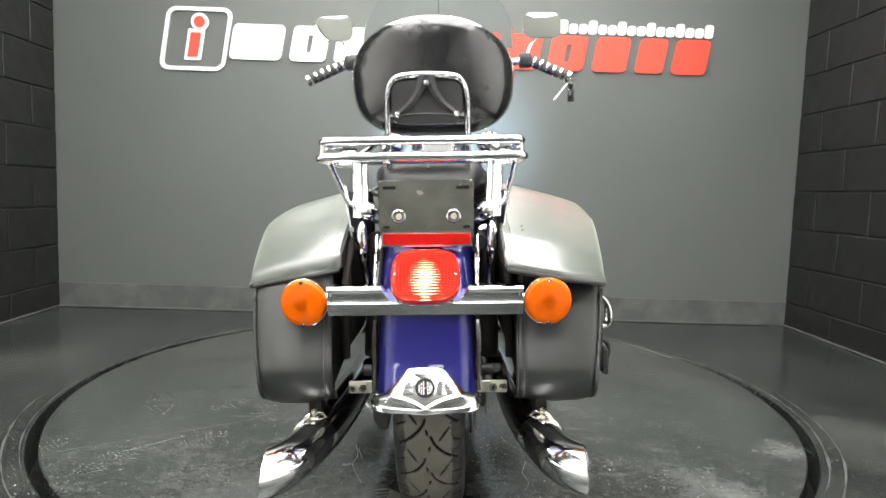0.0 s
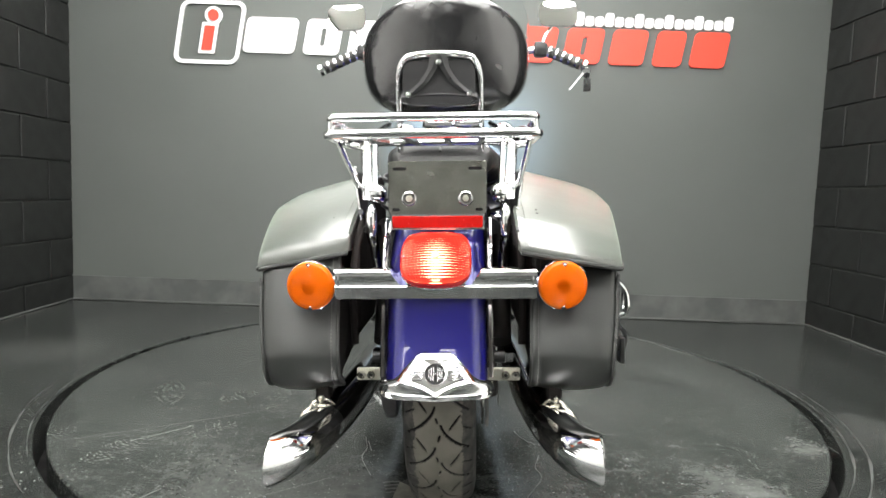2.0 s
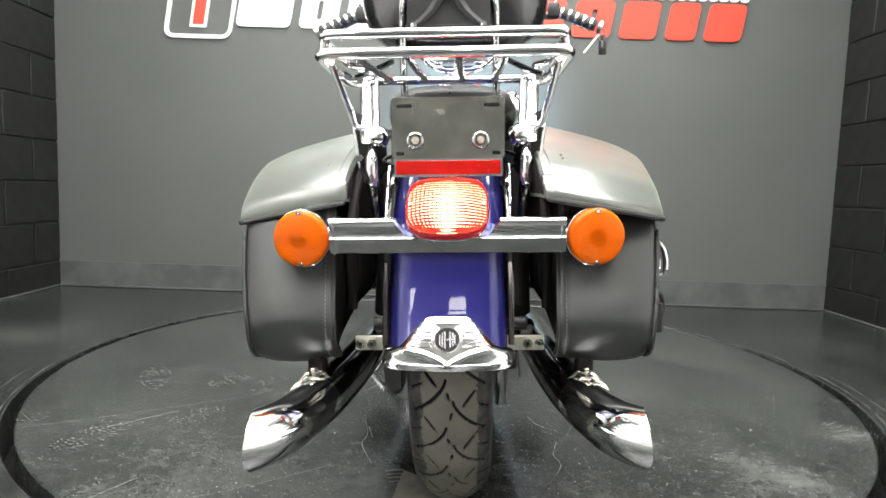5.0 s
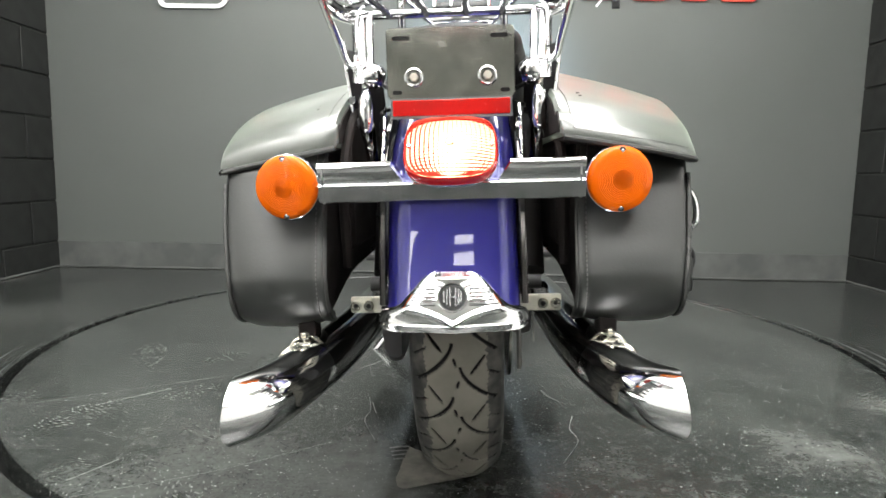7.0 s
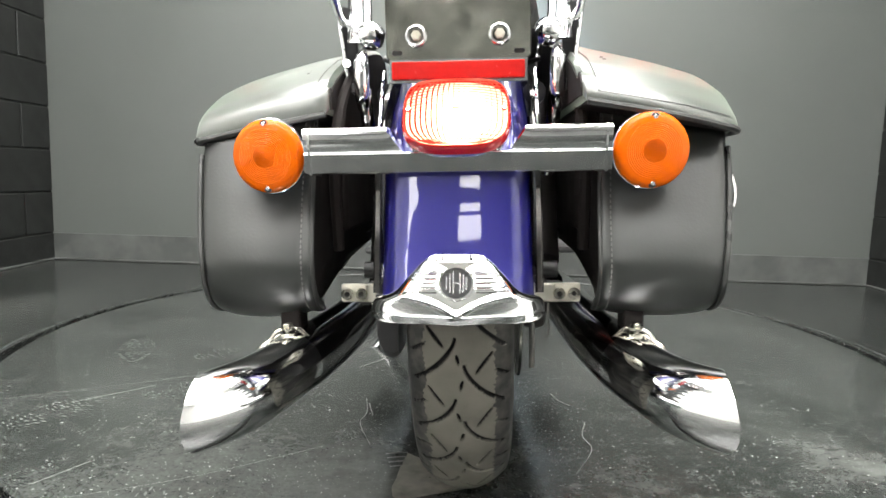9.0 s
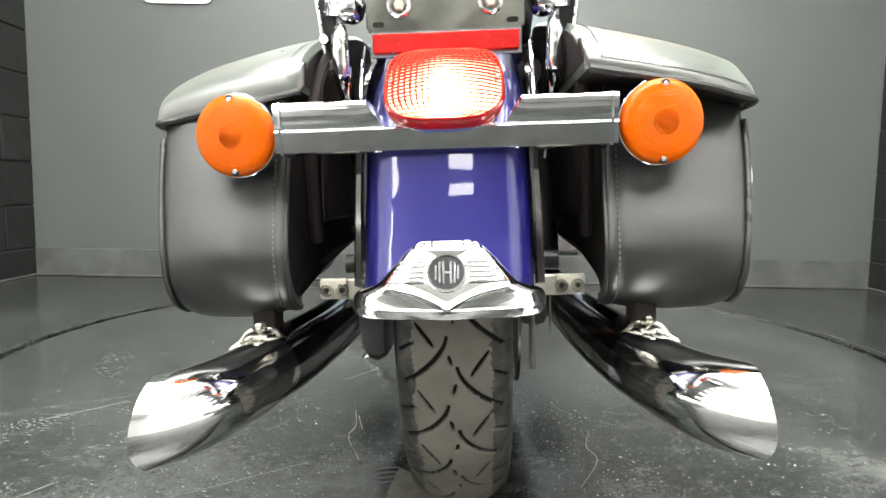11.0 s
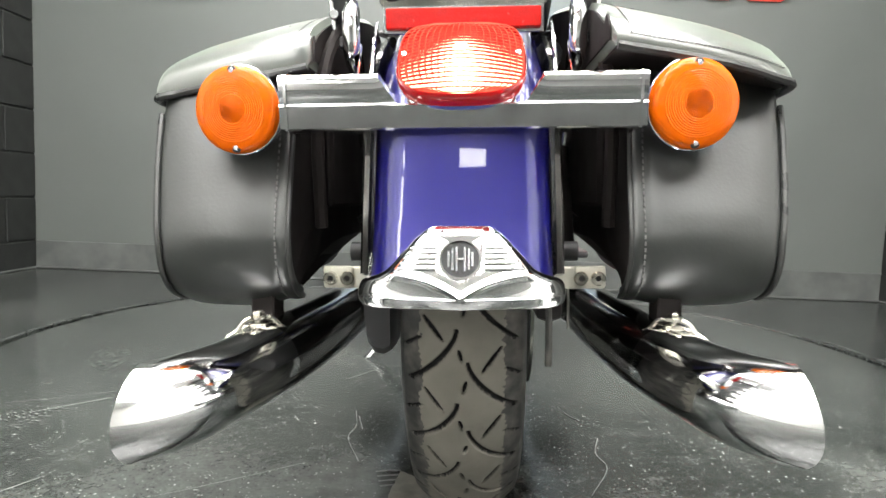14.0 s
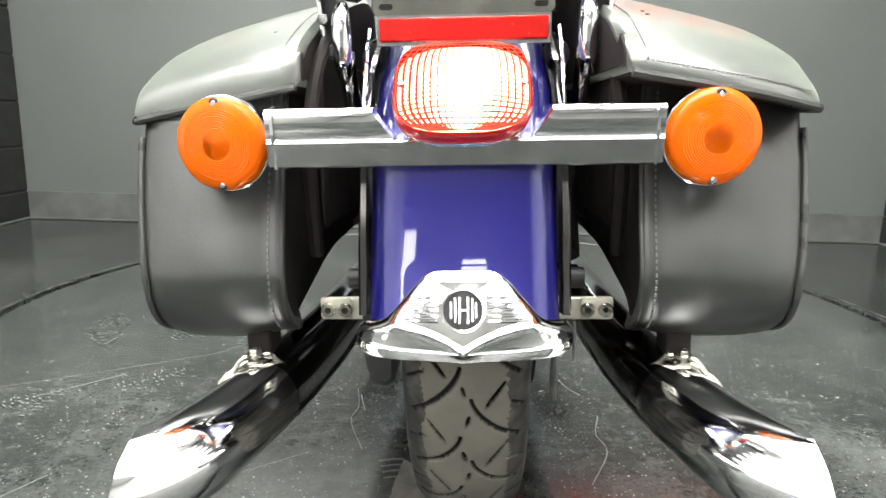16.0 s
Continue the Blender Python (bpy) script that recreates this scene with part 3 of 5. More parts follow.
def tyre(name, cy, cz, radius, width, parent, label, tread=True):
    """A tyre with a rounded crown and cut grooves, finest on the side that the camera passes."""
    n_u = 128 if tread else 36
    if tread:
        angles = [radians(125 + 165 * i / 860) for i in range(861)] + [radians(290 + 195 * i / 100) for i in range(1, 100)]
    else:
        angles = [2 * math.pi * i / 120 for i in range(120)]
    prof = []
    for j in range(n_u + 1):
        a = -1 + 2 * j / n_u
        if abs(a) <= 0.82:
            u = a / 0.82 * width * 0.46
            r = radius - 0.030 * (abs(u) / (width * 0.46)) ** 2.2
        else:
            k = (abs(a) - 0.82) / 0.18
            u = math.copysign(width * (0.46 + 0.055 * math.sin(math.pi * min(1, k * 1.15)) - 0.03 * k), a)
            r = radius - 0.030 - 0.072 * k
        prof.append((u, r, tread and abs(a) <= 0.82))
    V, F, M = [], [], []
    m, n_s = n_u + 1, len(angles)
    depth = np.zeros((n_s, m))
    for i, th in enumerate(angles):
        c, s_ = math.cos(th), math.sin(th)
        for k, (u, r, ok) in enumerate(prof):
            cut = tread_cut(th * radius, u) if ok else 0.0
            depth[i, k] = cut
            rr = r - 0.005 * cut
            V.append((u, cy + rr * c, cz + rr * s_))
    for i in range(n_s):
        j = (i + 1) % n_s
        for k in range(n_u):
            F.append((i * m + k, i * m + k + 1, j * m + k + 1, j * m + k))
            u = (prof[k][0] + prof[k + 1][0]) / 2
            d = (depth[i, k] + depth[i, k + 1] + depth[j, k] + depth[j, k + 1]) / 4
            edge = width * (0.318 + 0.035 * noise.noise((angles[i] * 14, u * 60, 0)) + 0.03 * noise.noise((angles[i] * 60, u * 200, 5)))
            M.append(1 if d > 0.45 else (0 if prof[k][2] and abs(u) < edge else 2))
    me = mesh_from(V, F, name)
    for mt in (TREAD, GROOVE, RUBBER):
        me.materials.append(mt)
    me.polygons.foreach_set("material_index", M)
    me.shade_smooth()
    ob = new(name, me)
    ob.parent = parent
    return tagged(ob, label=label)


def wheel(cy, cz, radius, width, name, label, tread):
    t = tyre(name + "_tyre", cy, cz, radius, width, bike, label, tread)
    Mw = Matrix.Translation((0, cy, cz)) @ pose(0, 0, 0, 0, 90, 0)
    h = width * 0.34
    part("rim", lathe([(radius - 0.125, -h), (radius - 0.098, -h - 0.006), (radius - 0.096, -h), (radius - 0.115, -h * 0.5), (radius - 0.118, 0), (radius - 0.115, h * 0.5), (radius - 0.096, h), (radius - 0.098, h + 0.006), (radius - 0.125, h), (radius - 0.13, 0)], 48, Mw), CHROME, t, "chrome wheel rim")
    spokes = []
    for k in range(10):
        a = 2 * math.pi * k / 10
        d = Vector((0, math.cos(a), math.sin(a)))
        c = Vector((0, cy, cz))
        spokes.append(tube([c + d * 0.04, c + d * (radius - 0.12)], 0.011, 8, smooth=False))
    part("spokes", spokes, SATIN, t)
    part("hub", lathe([(0, -0.075), (0.03, -0.075), (0.05, -0.055), (0.045, 0), (0.05, 0.055), (0.03, 0.075), (0, 0.075)], 24, Mw), SATIN, t)
    return t


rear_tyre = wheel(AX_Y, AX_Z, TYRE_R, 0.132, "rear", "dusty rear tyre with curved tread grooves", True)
front_tyre = wheel(AX_Y + 1.53, 0.304, 0.303, 0.12, "front", "black front tyre", False)

# rear fender: swept crown with rolled sides
FENDER = [(-0.1313, 0.3600), (-0.1143, 0.40), (-0.107, 0.42), (-0.098, 0.45), (-0.091, 0.48), (-0.0865, 0.50), (-0.0820, 0.513), (-0.070, 0.530), (-0.053, 0.548), (-0.036, 0.565), (-0.016, 0.583), (0.02, 0.605), (0.09, 0.642), (0.2, 0.665), (0.33, 0.65), (0.43, 0.61)]


def fender_geo():
    pts = spline([(0, y, z) for y, z in FENDER], 6)
    rings = []
    for i, p in enumerate(pts):
        a, b = pts[max(i - 1, 0)], pts[min(i + 1, len(pts) - 1)]
        t = (b - a).normalized()
        nrm = Vector((0, -t.z, t.y))
        row = []
        hw, drop = 0.083, 0.030 + 0.055 * max(0.0, min(1.0, (p.z - 0.36) / 0.06))
        outline = []
        for k in range(33):
            u = k / 32
            x = -hw + 0.012 * 0 + u * 2 * hw
            outline.append((x * 0.995, -0.0045 * (x / hw) ** 2 - 0.024 * max(0, (abs(x) - 0.055) / (hw - 0.055)) ** 2.4))
        left = [(-hw - 0.001, -0.029 - (drop - 0.030) * 0.4), (-hw - 0.001, -drop)]
        right = [(hw + 0.001, -0.029 - (drop - 0.030) * 0.4), (hw + 0.001, -drop)]
        full = left[::-1] + outline + right
        inner = [(x * 0.965, d - 0.003) for x, d in full][::-1]
        row = [p + Vector((x, 0, 0)) + nrm * d for x, d in full + inner]
        rings.append(row)
    return loft(rings)


fender = part("rear_fender", fender_geo(), BLUE, bike, "glossy cobalt blue rear fender", angle=60)

# chrome fender struts each side
for sx in (-1, 1):
    pts = [(sx * 0.0895, -0.092, 0.36), (sx * 0.0895, -0.075, 0.44), (sx * 0.0895, -0.05, 0.51), (sx * 0.0905, -0.005, 0.56), (sx * 0.0915, 0.06, 0.60), (sx * 0.094, 0.18, 0.635), (sx * 0.096, 0.34, 0.60)]
    c = spline(pts, 5)
    rings = []
    for i, p in enumerate(c):
        a, b = c[max(i - 1, 0)], c[min(i + 1, len(c) - 1)]
        t = (b - a).normalized()
        nn = Vector((0, -t.z, t.y))
        rings.append([p + Vector((sx * dx, 0, 0)) + nn * d for dx, d in ((-0.002, 0.003), (0.003, 0.003), (0.005, 0.001), (0.005, -0.024), (0.003, -0.028), (-0.002, -0.028))])
    part("fender_strut", loft(rings), DARKENED_CHROME, bike, "dark chrome fender strut")


# chrome fender tip with a round badge
TIP = [(0.3350, 0.083), (0.3362, 0.089), (0.3390, 0.0930), (0.343, 0.0945), (0.349, 0.0942), (0.354, 0.0925), (0.3575, 0.088), (0.3605, 0.080), (0.3635, 0.073), (0.368, 0.0655), (0.374, 0.0590),
       (0.381, 0.0530), (0.388, 0.0465), (0.395, 0.0400), (0.400, 0.0340), (0.4035, 0.028), (0.4052, 0.022)]


def tip_ridge(x):
    """Height of the bird-shaped ridge: level outside, dipping to a point in the middle."""
    return 0.3665 - 0.0205 * math.exp(-(abs(x) / 0.028) ** 1.2)


def tip_y(x, z, h):
    """Rear face of the tip at height z, where it is h wide each way."""
    crown = 0.0045 * (x / 0.083) ** 2 + 0.024 * max(0, (abs(x) - 0.055) / 0.028) ** 2.4
    k = max(0.0, min(1.0, (0.366 - z) / 0.008))
    crown += (0.003 * (x / 0.083) ** 2 + 0.030 * (abs(x) / 0.0945) ** 5 - crown) * k
    d = z - tip_ridge(x)
    if d >= 0:
        o = 0.0125 * (1 - 0.62 * min(1.0, d / 0.040) ** 1.7) * min(1.0, max(0.0, (0.4056 - z) / 0.0075))
    else:
        o = 0.0125 + 0.725 * d * (1 - 0.45 * min(1.0, -d / 0.03)) + 0.0012 * max(0.0, min(1.0, (0.3450 - z) / 0.0012)) - 0.55 * max(0.0, 0.3438 - z)
    o += 0.0024 * math.exp(-(d / 0.0026) ** 2) * max(0.0, 1 - (abs(x) / 0.066) ** 4)
    edge = 1 - 0.88 * min(1.0, abs(x) / max(h, 1e-4)) ** (6 if z < 0.36 else 7)
    return -0.1313 + (z - 0.36) * 0.425 - o * edge + min(crown, 0.040)


def tip_at(x, z):
    for (z0, h0), (z1, h1) in zip(TIP, TIP[1:]):
        if z0 <= z <= z1:
            return tip_y(x, z, h0 + (h1 - h0) * (z - z0) / (z1 - z0))
    return tip_y(x, z, 0.05)


def fender_tip():
    """Flared chrome tip: a wide lip below, a bell-shaped shield above, a ridge like spread wings between."""
    rows = []
    n = 120
    for z, h, _ in spline([Vector((z, h, 0)) for z, h in TIP], 6):
        row = [(h * (-1 + 2 * k / n), tip_y(h * (-1 + 2 * k / n), z, h), z) for k in range(n + 1)]
        rows.append(row)
    return loft([f + [(x, y + 0.009, z) for x, y, z in f[::-1]] for f in rows])


tip = part("fender_tip", fender_tip(), CHROME, bike, "chrome fender tip with ribs and a round badge", angle=50)
B_C, B_N = Vector((0, tip_at(0, 0.3765) - 0.0005, 0.3765)), Vector((0, -1, 0.425)).normalized()
M_B = Matrix.Translation(B_C) @ B_N.to_track_quat("Z", "Y").to_matrix().to_4x4()
part("badge_disc", lathe([(0, 0), (0.0185, 0), (0.0185, 0.003), (0, 0.003)], 32, M_B), BLACK, tip, "black round badge")
part("badge_rim", loft([[M_B @ Vector((r * math.cos(u), r * math.sin(u), h)) for r, h in ((0.0165, 0.001), (0.0165, 0.0045), (0.0185, 0.0045), (0.0185, 0.001))] for u in [2 * math.pi * k / 36 for k in range(36)]], loop=True), CHROME, tip)
marks = []
for k, hgt in ((-0.010, 0.014), (-0.0065, 0.020), (-0.003, 0.022), (0.004, 0.022), (0.0075, 0.019), (0.0105, 0.013)):
    marks.append(box(k - 0.0009, k + 0.0009, -hgt / 2, hgt / 2, 0.003, 0.0045, m=M_B))
marks.append(box(-0.003, 0.004, -0.0009, 0.0009, 0.003, 0.0045, m=M_B))
for g in marks:
    part("badge_bar", g, SATIN, tip, smooth=False)
ribs = []
for sx in (-1, 1):
    for k in range(5):
        z = 0.3862 - k * 0.0042
        x0, x1 = 0.0205, 0.0435 + 0.0026 * k
        ribs.append(tube([(sx * x, tip_at(x, z) - 0.0002, z) for x in (x0, x0 * 0.67 + x1 * 0.33, x0 * 0.33 + x1 * 0.67, x1)], 0.0016, 8, 3))
for g in ribs:
    part("rib", g, CHROME, tip)

# ---- tail lamp
TILT_T = 40
M_L = Matrix.Translation((0, -0.078, 0.5550)) @ pose(0, 0, 0, -TILT_T)
LW, LH = 0.117, 0.103


def superoval(w, h, n=48, p=3.2):
    return [(w / 2 * math.copysign(abs(math.cos(u)) ** (2 / p), math.cos(u)), h / 2 * math.copysign(abs(math.sin(u)) ** (2 / p), math.sin(u))) for u in [2 * math.pi * k / n for k in range(n)]]


housing = loft([[M_L @ Vector((x * s, y, z * s)) for x, z in superoval(LW, LH)] for s, y in ((0.80, 0.05), (0.92, 0.030), (0.985, 0.012), (0.99, 0.007))])
tail_lamp = part("tail_lamp", housing, CHROME, bike, "lit red tail lamp in a chrome housing")
rim_geo = loft([[M_L @ Vector((x * s, y, z * s)) for x, z in superoval(LW, LH)] for s, y in ((1.0, 0.007), (1.02, 0.003), (1.018, -0.003), (1.0, -0.006), (0.98, -0.007), (0.955, -0.005))], cap=False)
part("lens_rim", rim_geo, RED_RIM, tail_lamp, "clear red lens rim")


def lens_point(a, b):
    """Point of the domed lens: straight rows, each as wide as the rounded oval is there."""
    b *= 0.985
    x, z = a * LW * 0.483 * (1 - abs(b) ** 3.6) ** (1 / 3.6), b * LH * 0.483
    return M_L @ Vector((x, -0.006 - 0.012 * (1 - (x / (LW / 2)) ** 2) * (1 - (z / (LH / 2)) ** 2), z))


def lens_depth(a, b):
    """From the lens back to the bowl of the reflector, shallow below the bulb."""
    d = 0.0205 - 0.0125 * math.exp(-(a / 0.36) ** 2 - ((b + 0.40) / 0.85) ** 2) - 0.004 * max(abs(a), abs(b)) ** 4
    return Vector((0, d, d * 0.10))


def ribbed_lens():
    """Crossing ribs that guide the lamp's light straight back."""
    nx, nz = 19, 20
    V, F = [], []

    def strip(points):
        o = len(V)
        for a, b in points:
            V.append(lens_point(a, b))
            V.append(lens_point(a, b) + lens_depth(a, b))
        for i in range(len(points) - 1):
            F.append((o + 2 * i, o + 2 * i + 2, o + 2 * i + 3, o + 2 * i + 1))

    for j in range(nz + 1):
        strip([(-1 + 2 * i / nx, -1 + 2 * j / nz) for i in range(nx + 1)])
    for i in range(nx + 1):
        strip([(-1 + 2 * i / nx, -1 + 2 * j / nz) for j in range(nz + 1)])
    return V, F


def glow_plate():
    n = 16
    V = [lens_point(-1 + 2 * i / n, -1 + 2 * j / n) + lens_depth(-1 + 2 * i / n, -1 + 2 * j / n) * 1.015 for j in range(n + 1) for i in range(n + 1)]
    return V, [(j * (n + 1) + i, j * (n + 1) + i + 1, (j + 1) * (n + 1) + i + 1, (j + 1) * (n + 1) + i) for j in range(n) for i in range(n)]


tagged(part("lens", ribbed_lens(), RED_RIB, tail_lamp, "red ribbed lens", smooth=False), kind="stuff")
def lens_grid():
    """Raised lines between the ribs, finer towards the middle."""
    nx, nz = 19, 20
    V, F = [], []

    def line(points):
        o = len(V)
        n_ = len(points)
        for i, p in enumerate(points):
            t = (points[min(i + 1, n_ - 1)] - points[max(i - 1, 0)]).normalized()
            out = M_L.to_3x3() @ Vector((0, -1, 0))
            c = points[i] - (M_L @ Vector((0, -0.018, 0)))
            w = 0.00012 + 0.00036 * min(1.0, (c.length / 0.054) ** 2)
            sd = t.cross(out).normalized() * w
            V.extend((p + sd + out * 0.0003, p - sd + out * 0.0003))
        for i in range(n_ - 1):
            F.append((o + 2 * i, o + 2 * i + 1, o + 2 * i + 3, o + 2 * i + 2))

    for j in range(nz + 1):
        line([lens_point(-1 + 2 * i / nx, -1 + 2 * j / nz) for i in range(nx + 1)])
    for i in range(nx + 1):
        line([lens_point(-1 + 2 * i / nx, -1 + 2 * j / nz) for j in range(nz + 1)])
    return V, F


tagged(part("lens_grid", lens_grid(), LENS_LINE, tail_lamp, smooth=False), kind="stuff")
part("reflector", glow_plate(), TAIL, tail_lamp, "glowing reflector behind the lens")
part("bulb_eye", lathe([(0.0065, 0.0), (0.0070, 0.0012), (0.0062, 0.0020), (0.0040, 0.0024), (0, 0.0026)], 24, M_L @ Matrix.Translation((0, -0.0175, -0.002)) @ pose(0, 0, 0, 90)), BULB, tail_lamp, "round lens eye before the bulb")
for sx in (-1, 1):
    part("lens_screw", bolt(M_L @ Vector((sx * 0.0520, -0.008, 0)), M_L.to_3x3() @ Vector((0, -1, 0)), 0.0028, 0.003, 10), CHROME, tail_lamp)

# ---- light bar and turn signals


def bar_half(sx):
    """Upper face of the chrome light bar, cut back beside the tail lamp."""
    g = []
    prof = [(-0.070, 0.547), (-0.102, 0.5475), (-0.1120, 0.5458), (-0.1148, 0.542), (-0.1106, 0.5205), (-0.1095, 0.5197), (-0.070, 0.5197)]
    rings = []
    for x, cut in ((0.165, 0), (0.12, 0), (0.080, 0), (0.058, 1)):
        rings.append([(sx * (x + (0.016 if cut and z > 0.53 else 0.0)), y, z) for y, z in prof])
    return loft(rings)


IN = Matrix.Translation((0, 0.010, -0.005))
light_bar = part("light_bar", moved(loft([[(x, y, z) for y, z in ((-0.070, 0.5195), (-0.1112, 0.5195), (-0.112, 0.5184), (-0.1085, 0.4985), (-0.106, 0.497), (-0.070, 0.497))] for x in (-0.165, -0.1, -0.05, 0, 0.05, 0.1, 0.165)]), IN), SATIN, bike, "chrome rear light bar", angle=20)
for sx in (-1, 1):
    part("bar_cover", moved(bar_half(sx), IN), CHROME, light_bar, "polished bar cover", angle=50)
    part("bar_band", moved(loft([[(sx * x, y, z) for y, z in ((-0.068, 0.549), (-0.1035, 0.5492), (-0.1145, 0.546), (-0.1168, 0.542), (-0.1138, 0.517), (-0.1095, 0.4965), (-0.068, 0.495))] for x in (0.1575, 0.1600)]), IN), CHROME, light_bar)


def signal(sx):
    c = Vector((sx * 0.2085, -0.081, 0.5135))
    m = Matrix.Translation(c) @ pose(0, 0, 0, 90 + 4, 0, sx * 6)
    base = lathe([(0, -0.045), (0.018, -0.045), (0.030, -0.036), (0.0385, -0.018), (0.0415, -0.004), (0.0418, 0.001), (0.040, 0.002), (0, 0.002)], 48, m)
    ob = part("turn_signal", base, CHROME, bike, "round amber turn signal in a chrome shell")
    prof = [(0.0408, 0.002), (0.0406, 0.0065), (0.0398, 0.0090), (0.0384, 0.0110), (0.0364, 0.0124), (0.0342, 0.0133), (0.0320, 0.0139)]
    r, k = 0.0320, 0
    while r > 0.0126:
        r -= 0.0010
        prof.append((r, 0.0139 + 0.0028 * (1 - (r / 0.0320) ** 2) + (0.0003 if k % 2 else 0)))
        k += 1
    bowl = [prof[-1]]
    while r > 0.0062:
        r -= 0.0010
        bowl.append((r, 0.0163 - 0.0022 * (1 - (r / 0.0126) ** 2) + (0.0008 if k % 2 else 0)))
        k += 1
    mid = [bowl[-1]]
    while r > 0.0018:
        r -= 0.0011
        mid.append((r, 0.0147 - 0.0030 * (1 - (r / 0.0062) ** 2) + (0.0007 if k % 2 else 0)))
        k += 1
    mid.append((0, 0.0112))
    part("amber_lens", lathe(prof, 64, m), AMBER, ob, "amber plastic lens with concentric rings", angle=28)
    part("lens_bowl", lathe(bowl, 56, m), AMBER_MID, ob, "ringed hollow of the amber lens", angle=28)
    part("lens_centre", lathe(mid, 48, m), AMBER_DEEP, ob, "darker amber ringed centre", angle=28)
    for sz in (1, -1):
        part("screw_recess", lathe([(0, 0.0127), (0.0042, 0.0127), (0.0048, 0.0118), (0.0048, 0.008)], 16, m @ Matrix.Translation((0, sz * 0.0350, 0))), DARK, ob)
        part("lens_screw", join([bolt(m @ Vector((0, sz * 0.0350, 0.0118)), m.to_3x3() @ Vector((0, 0, 1)), 0.0024, 0.0022, 12)]), SATIN, ob)
    stem = tube([(sx * 0.160, -0.066, 0.516), (sx * 0.19, -0.063, 0.515)], 0.016, 16, smooth=False)
    part("stem", stem, CHROME, ob)
    return ob


for sx in (-1, 1):
    signal(sx)

# ---- blank plate with bolts and a red reflector
PLATE_O = rounded(0.174, 0.094, 0.006, 4, 0, 0.675)
number_plate = part("blank_steel_plate", plate(PLATE_O, -0.0015, 0.0015, 0.0010), STEEL, bike, "blank dull steel plate holder with two bolts", smooth=False)
for sx in (-1, 1):
    part("plate_bolt", bolt((sx * 0.050, -0.002, 0.656), (0, -1, 0), 0.0064, 0.006, 6), ZINC, number_plate, "hex bolt")
    part("washer", tube([(sx * 0.050 + 0.0108 * math.cos(u), -0.0022, 0.656 + 0.0108 * math.sin(u)) for u in [2 * math.pi * k / 28 for k in range(28)]], 0.0028, 8, smooth=False, closed=True), SATIN, number_plate)
    part("slot", plate(rounded(0.024, 0.0055, 0.0027, 4, sx * 0.0665, 0.7085), -0.0022, -0.0014), GAP, number_plate, smooth=False)
    part("slot", plate(rounded(0.013, 0.0055, 0.0027, 4, sx * 0.0735, 0.6365), -0.0022, -0.0014), GAP, number_plate, smooth=False)
part("red_reflector", box(-0.080, 0.080, -0.0075, -0.0005, 0.6045, 0.6255, 0.0012, 1), RED_REFLECTOR, number_plate, "red reflector strip")
part("reflector_backing", box(-0.083, 0.083, -0.0015, 0.004, 0.601, 0.6285), SATIN, number_plate, smooth=False)
part("plate_bracket", [box(-0.03, 0.03, 0.002, 0.03, 0.625, 0.70, 0.004, 1), box(-0.018, 0.018, 0.0, 0.07, 0.615, 0.64)], BLACK, number_plate)

# ---- side docking hardware
for sx in (-1, 1):
    part("docking_dome", lathe([(0, -0.02), (0.010, -0.02), (0.016, -0.014), (0.018, -0.004), (0.015, 0.006), (0.010, 0.012), (0, 0.013)], 24, Matrix.Translation((sx * 0.115, 0.035, 0.667)) @ pose(0, 0, 0, 0, sx * 70, 0)), CHROME, bike, "chrome domed docking post")
    part("strut_cover", loft([[(sx * 0.122 + 0.0095 * s * math.cos(u), 0.03 - dy + 0.008 * s * math.sin(u), z) for u in [2 * math.pi * k / 16 for k in range(16)]] for z, s, dy in ((0.567, 0.25, -0.004), (0.574, 0.7, 0.002), (0.59, 1.0, 0.006), (0.612, 1.05, 0.008), (0.632, 1.0, 0.006), (0.645, 0.65, 0.002), (0.65, 0.2, -0.003))]), CHROME, bike, "chrome teardrop cover")
    part("cover_stem", tube([(sx * 0.122, 0.04, 0.60), (sx * 0.118, 0.045, 0.55), (sx * 0.112, 0.06, 0.49)], 0.009, 10, 4), CHROME, bike)
    part("mount_plate", plate([(sx * (0.140 + dx), z) for dx, z in ((-0.009, 0.70), (0.008, 0.705), (0.012, 0.675), (0.008, 0.635), (0.004, 0.60), (-0.003, 0.602), (-0.010, 0.65))], 0.045, 0.053), BLACK, bike, "black mounting plate")
    part("mount_edge", tube([(sx * 0.1535, 0.040, 0.715), (sx * 0.151, 0.04, 0.68), (sx * 0.146, 0.04, 0.64), (sx * 0.143, 0.04, 0.60)], 0.0028, 8, 4), CHROME, bike)
    part("mount_bolt", bolt((sx * 0.143, 0.040, 0.632), (0, -1, 0.1), 0.006, 0.006, 12), CHROME, bike)
    part("mount_bolt", bolt((sx * 0.132, 0.040, 0.60), (0, -1, 0.1), 0.007, 0.012, 12), BLACK, bike)

# ---- luggage rack, two stacked rails
RACK_Y, UP_Z, LOW_Z = -0.148, 0.781, 0.7555


def rail(z, lift, w, back):
    """One rail of the rack: a flat U of round bar, open towards the backrest."""
    half = [(w - 0.018, 0.085, z + lift), (w + 0.002, 0.05, z + lift), (w + 0.004, 0.0, z), (w + 0.002, back + 0.035, z), (w - 0.004, back + 0.008, z), (w - 0.022, back, z)]
    return [(-x, y, q) for x, y, q in half] + [(0, back - 0.001, z)] + [(x, y, q) for x, y, q in half[::-1]]


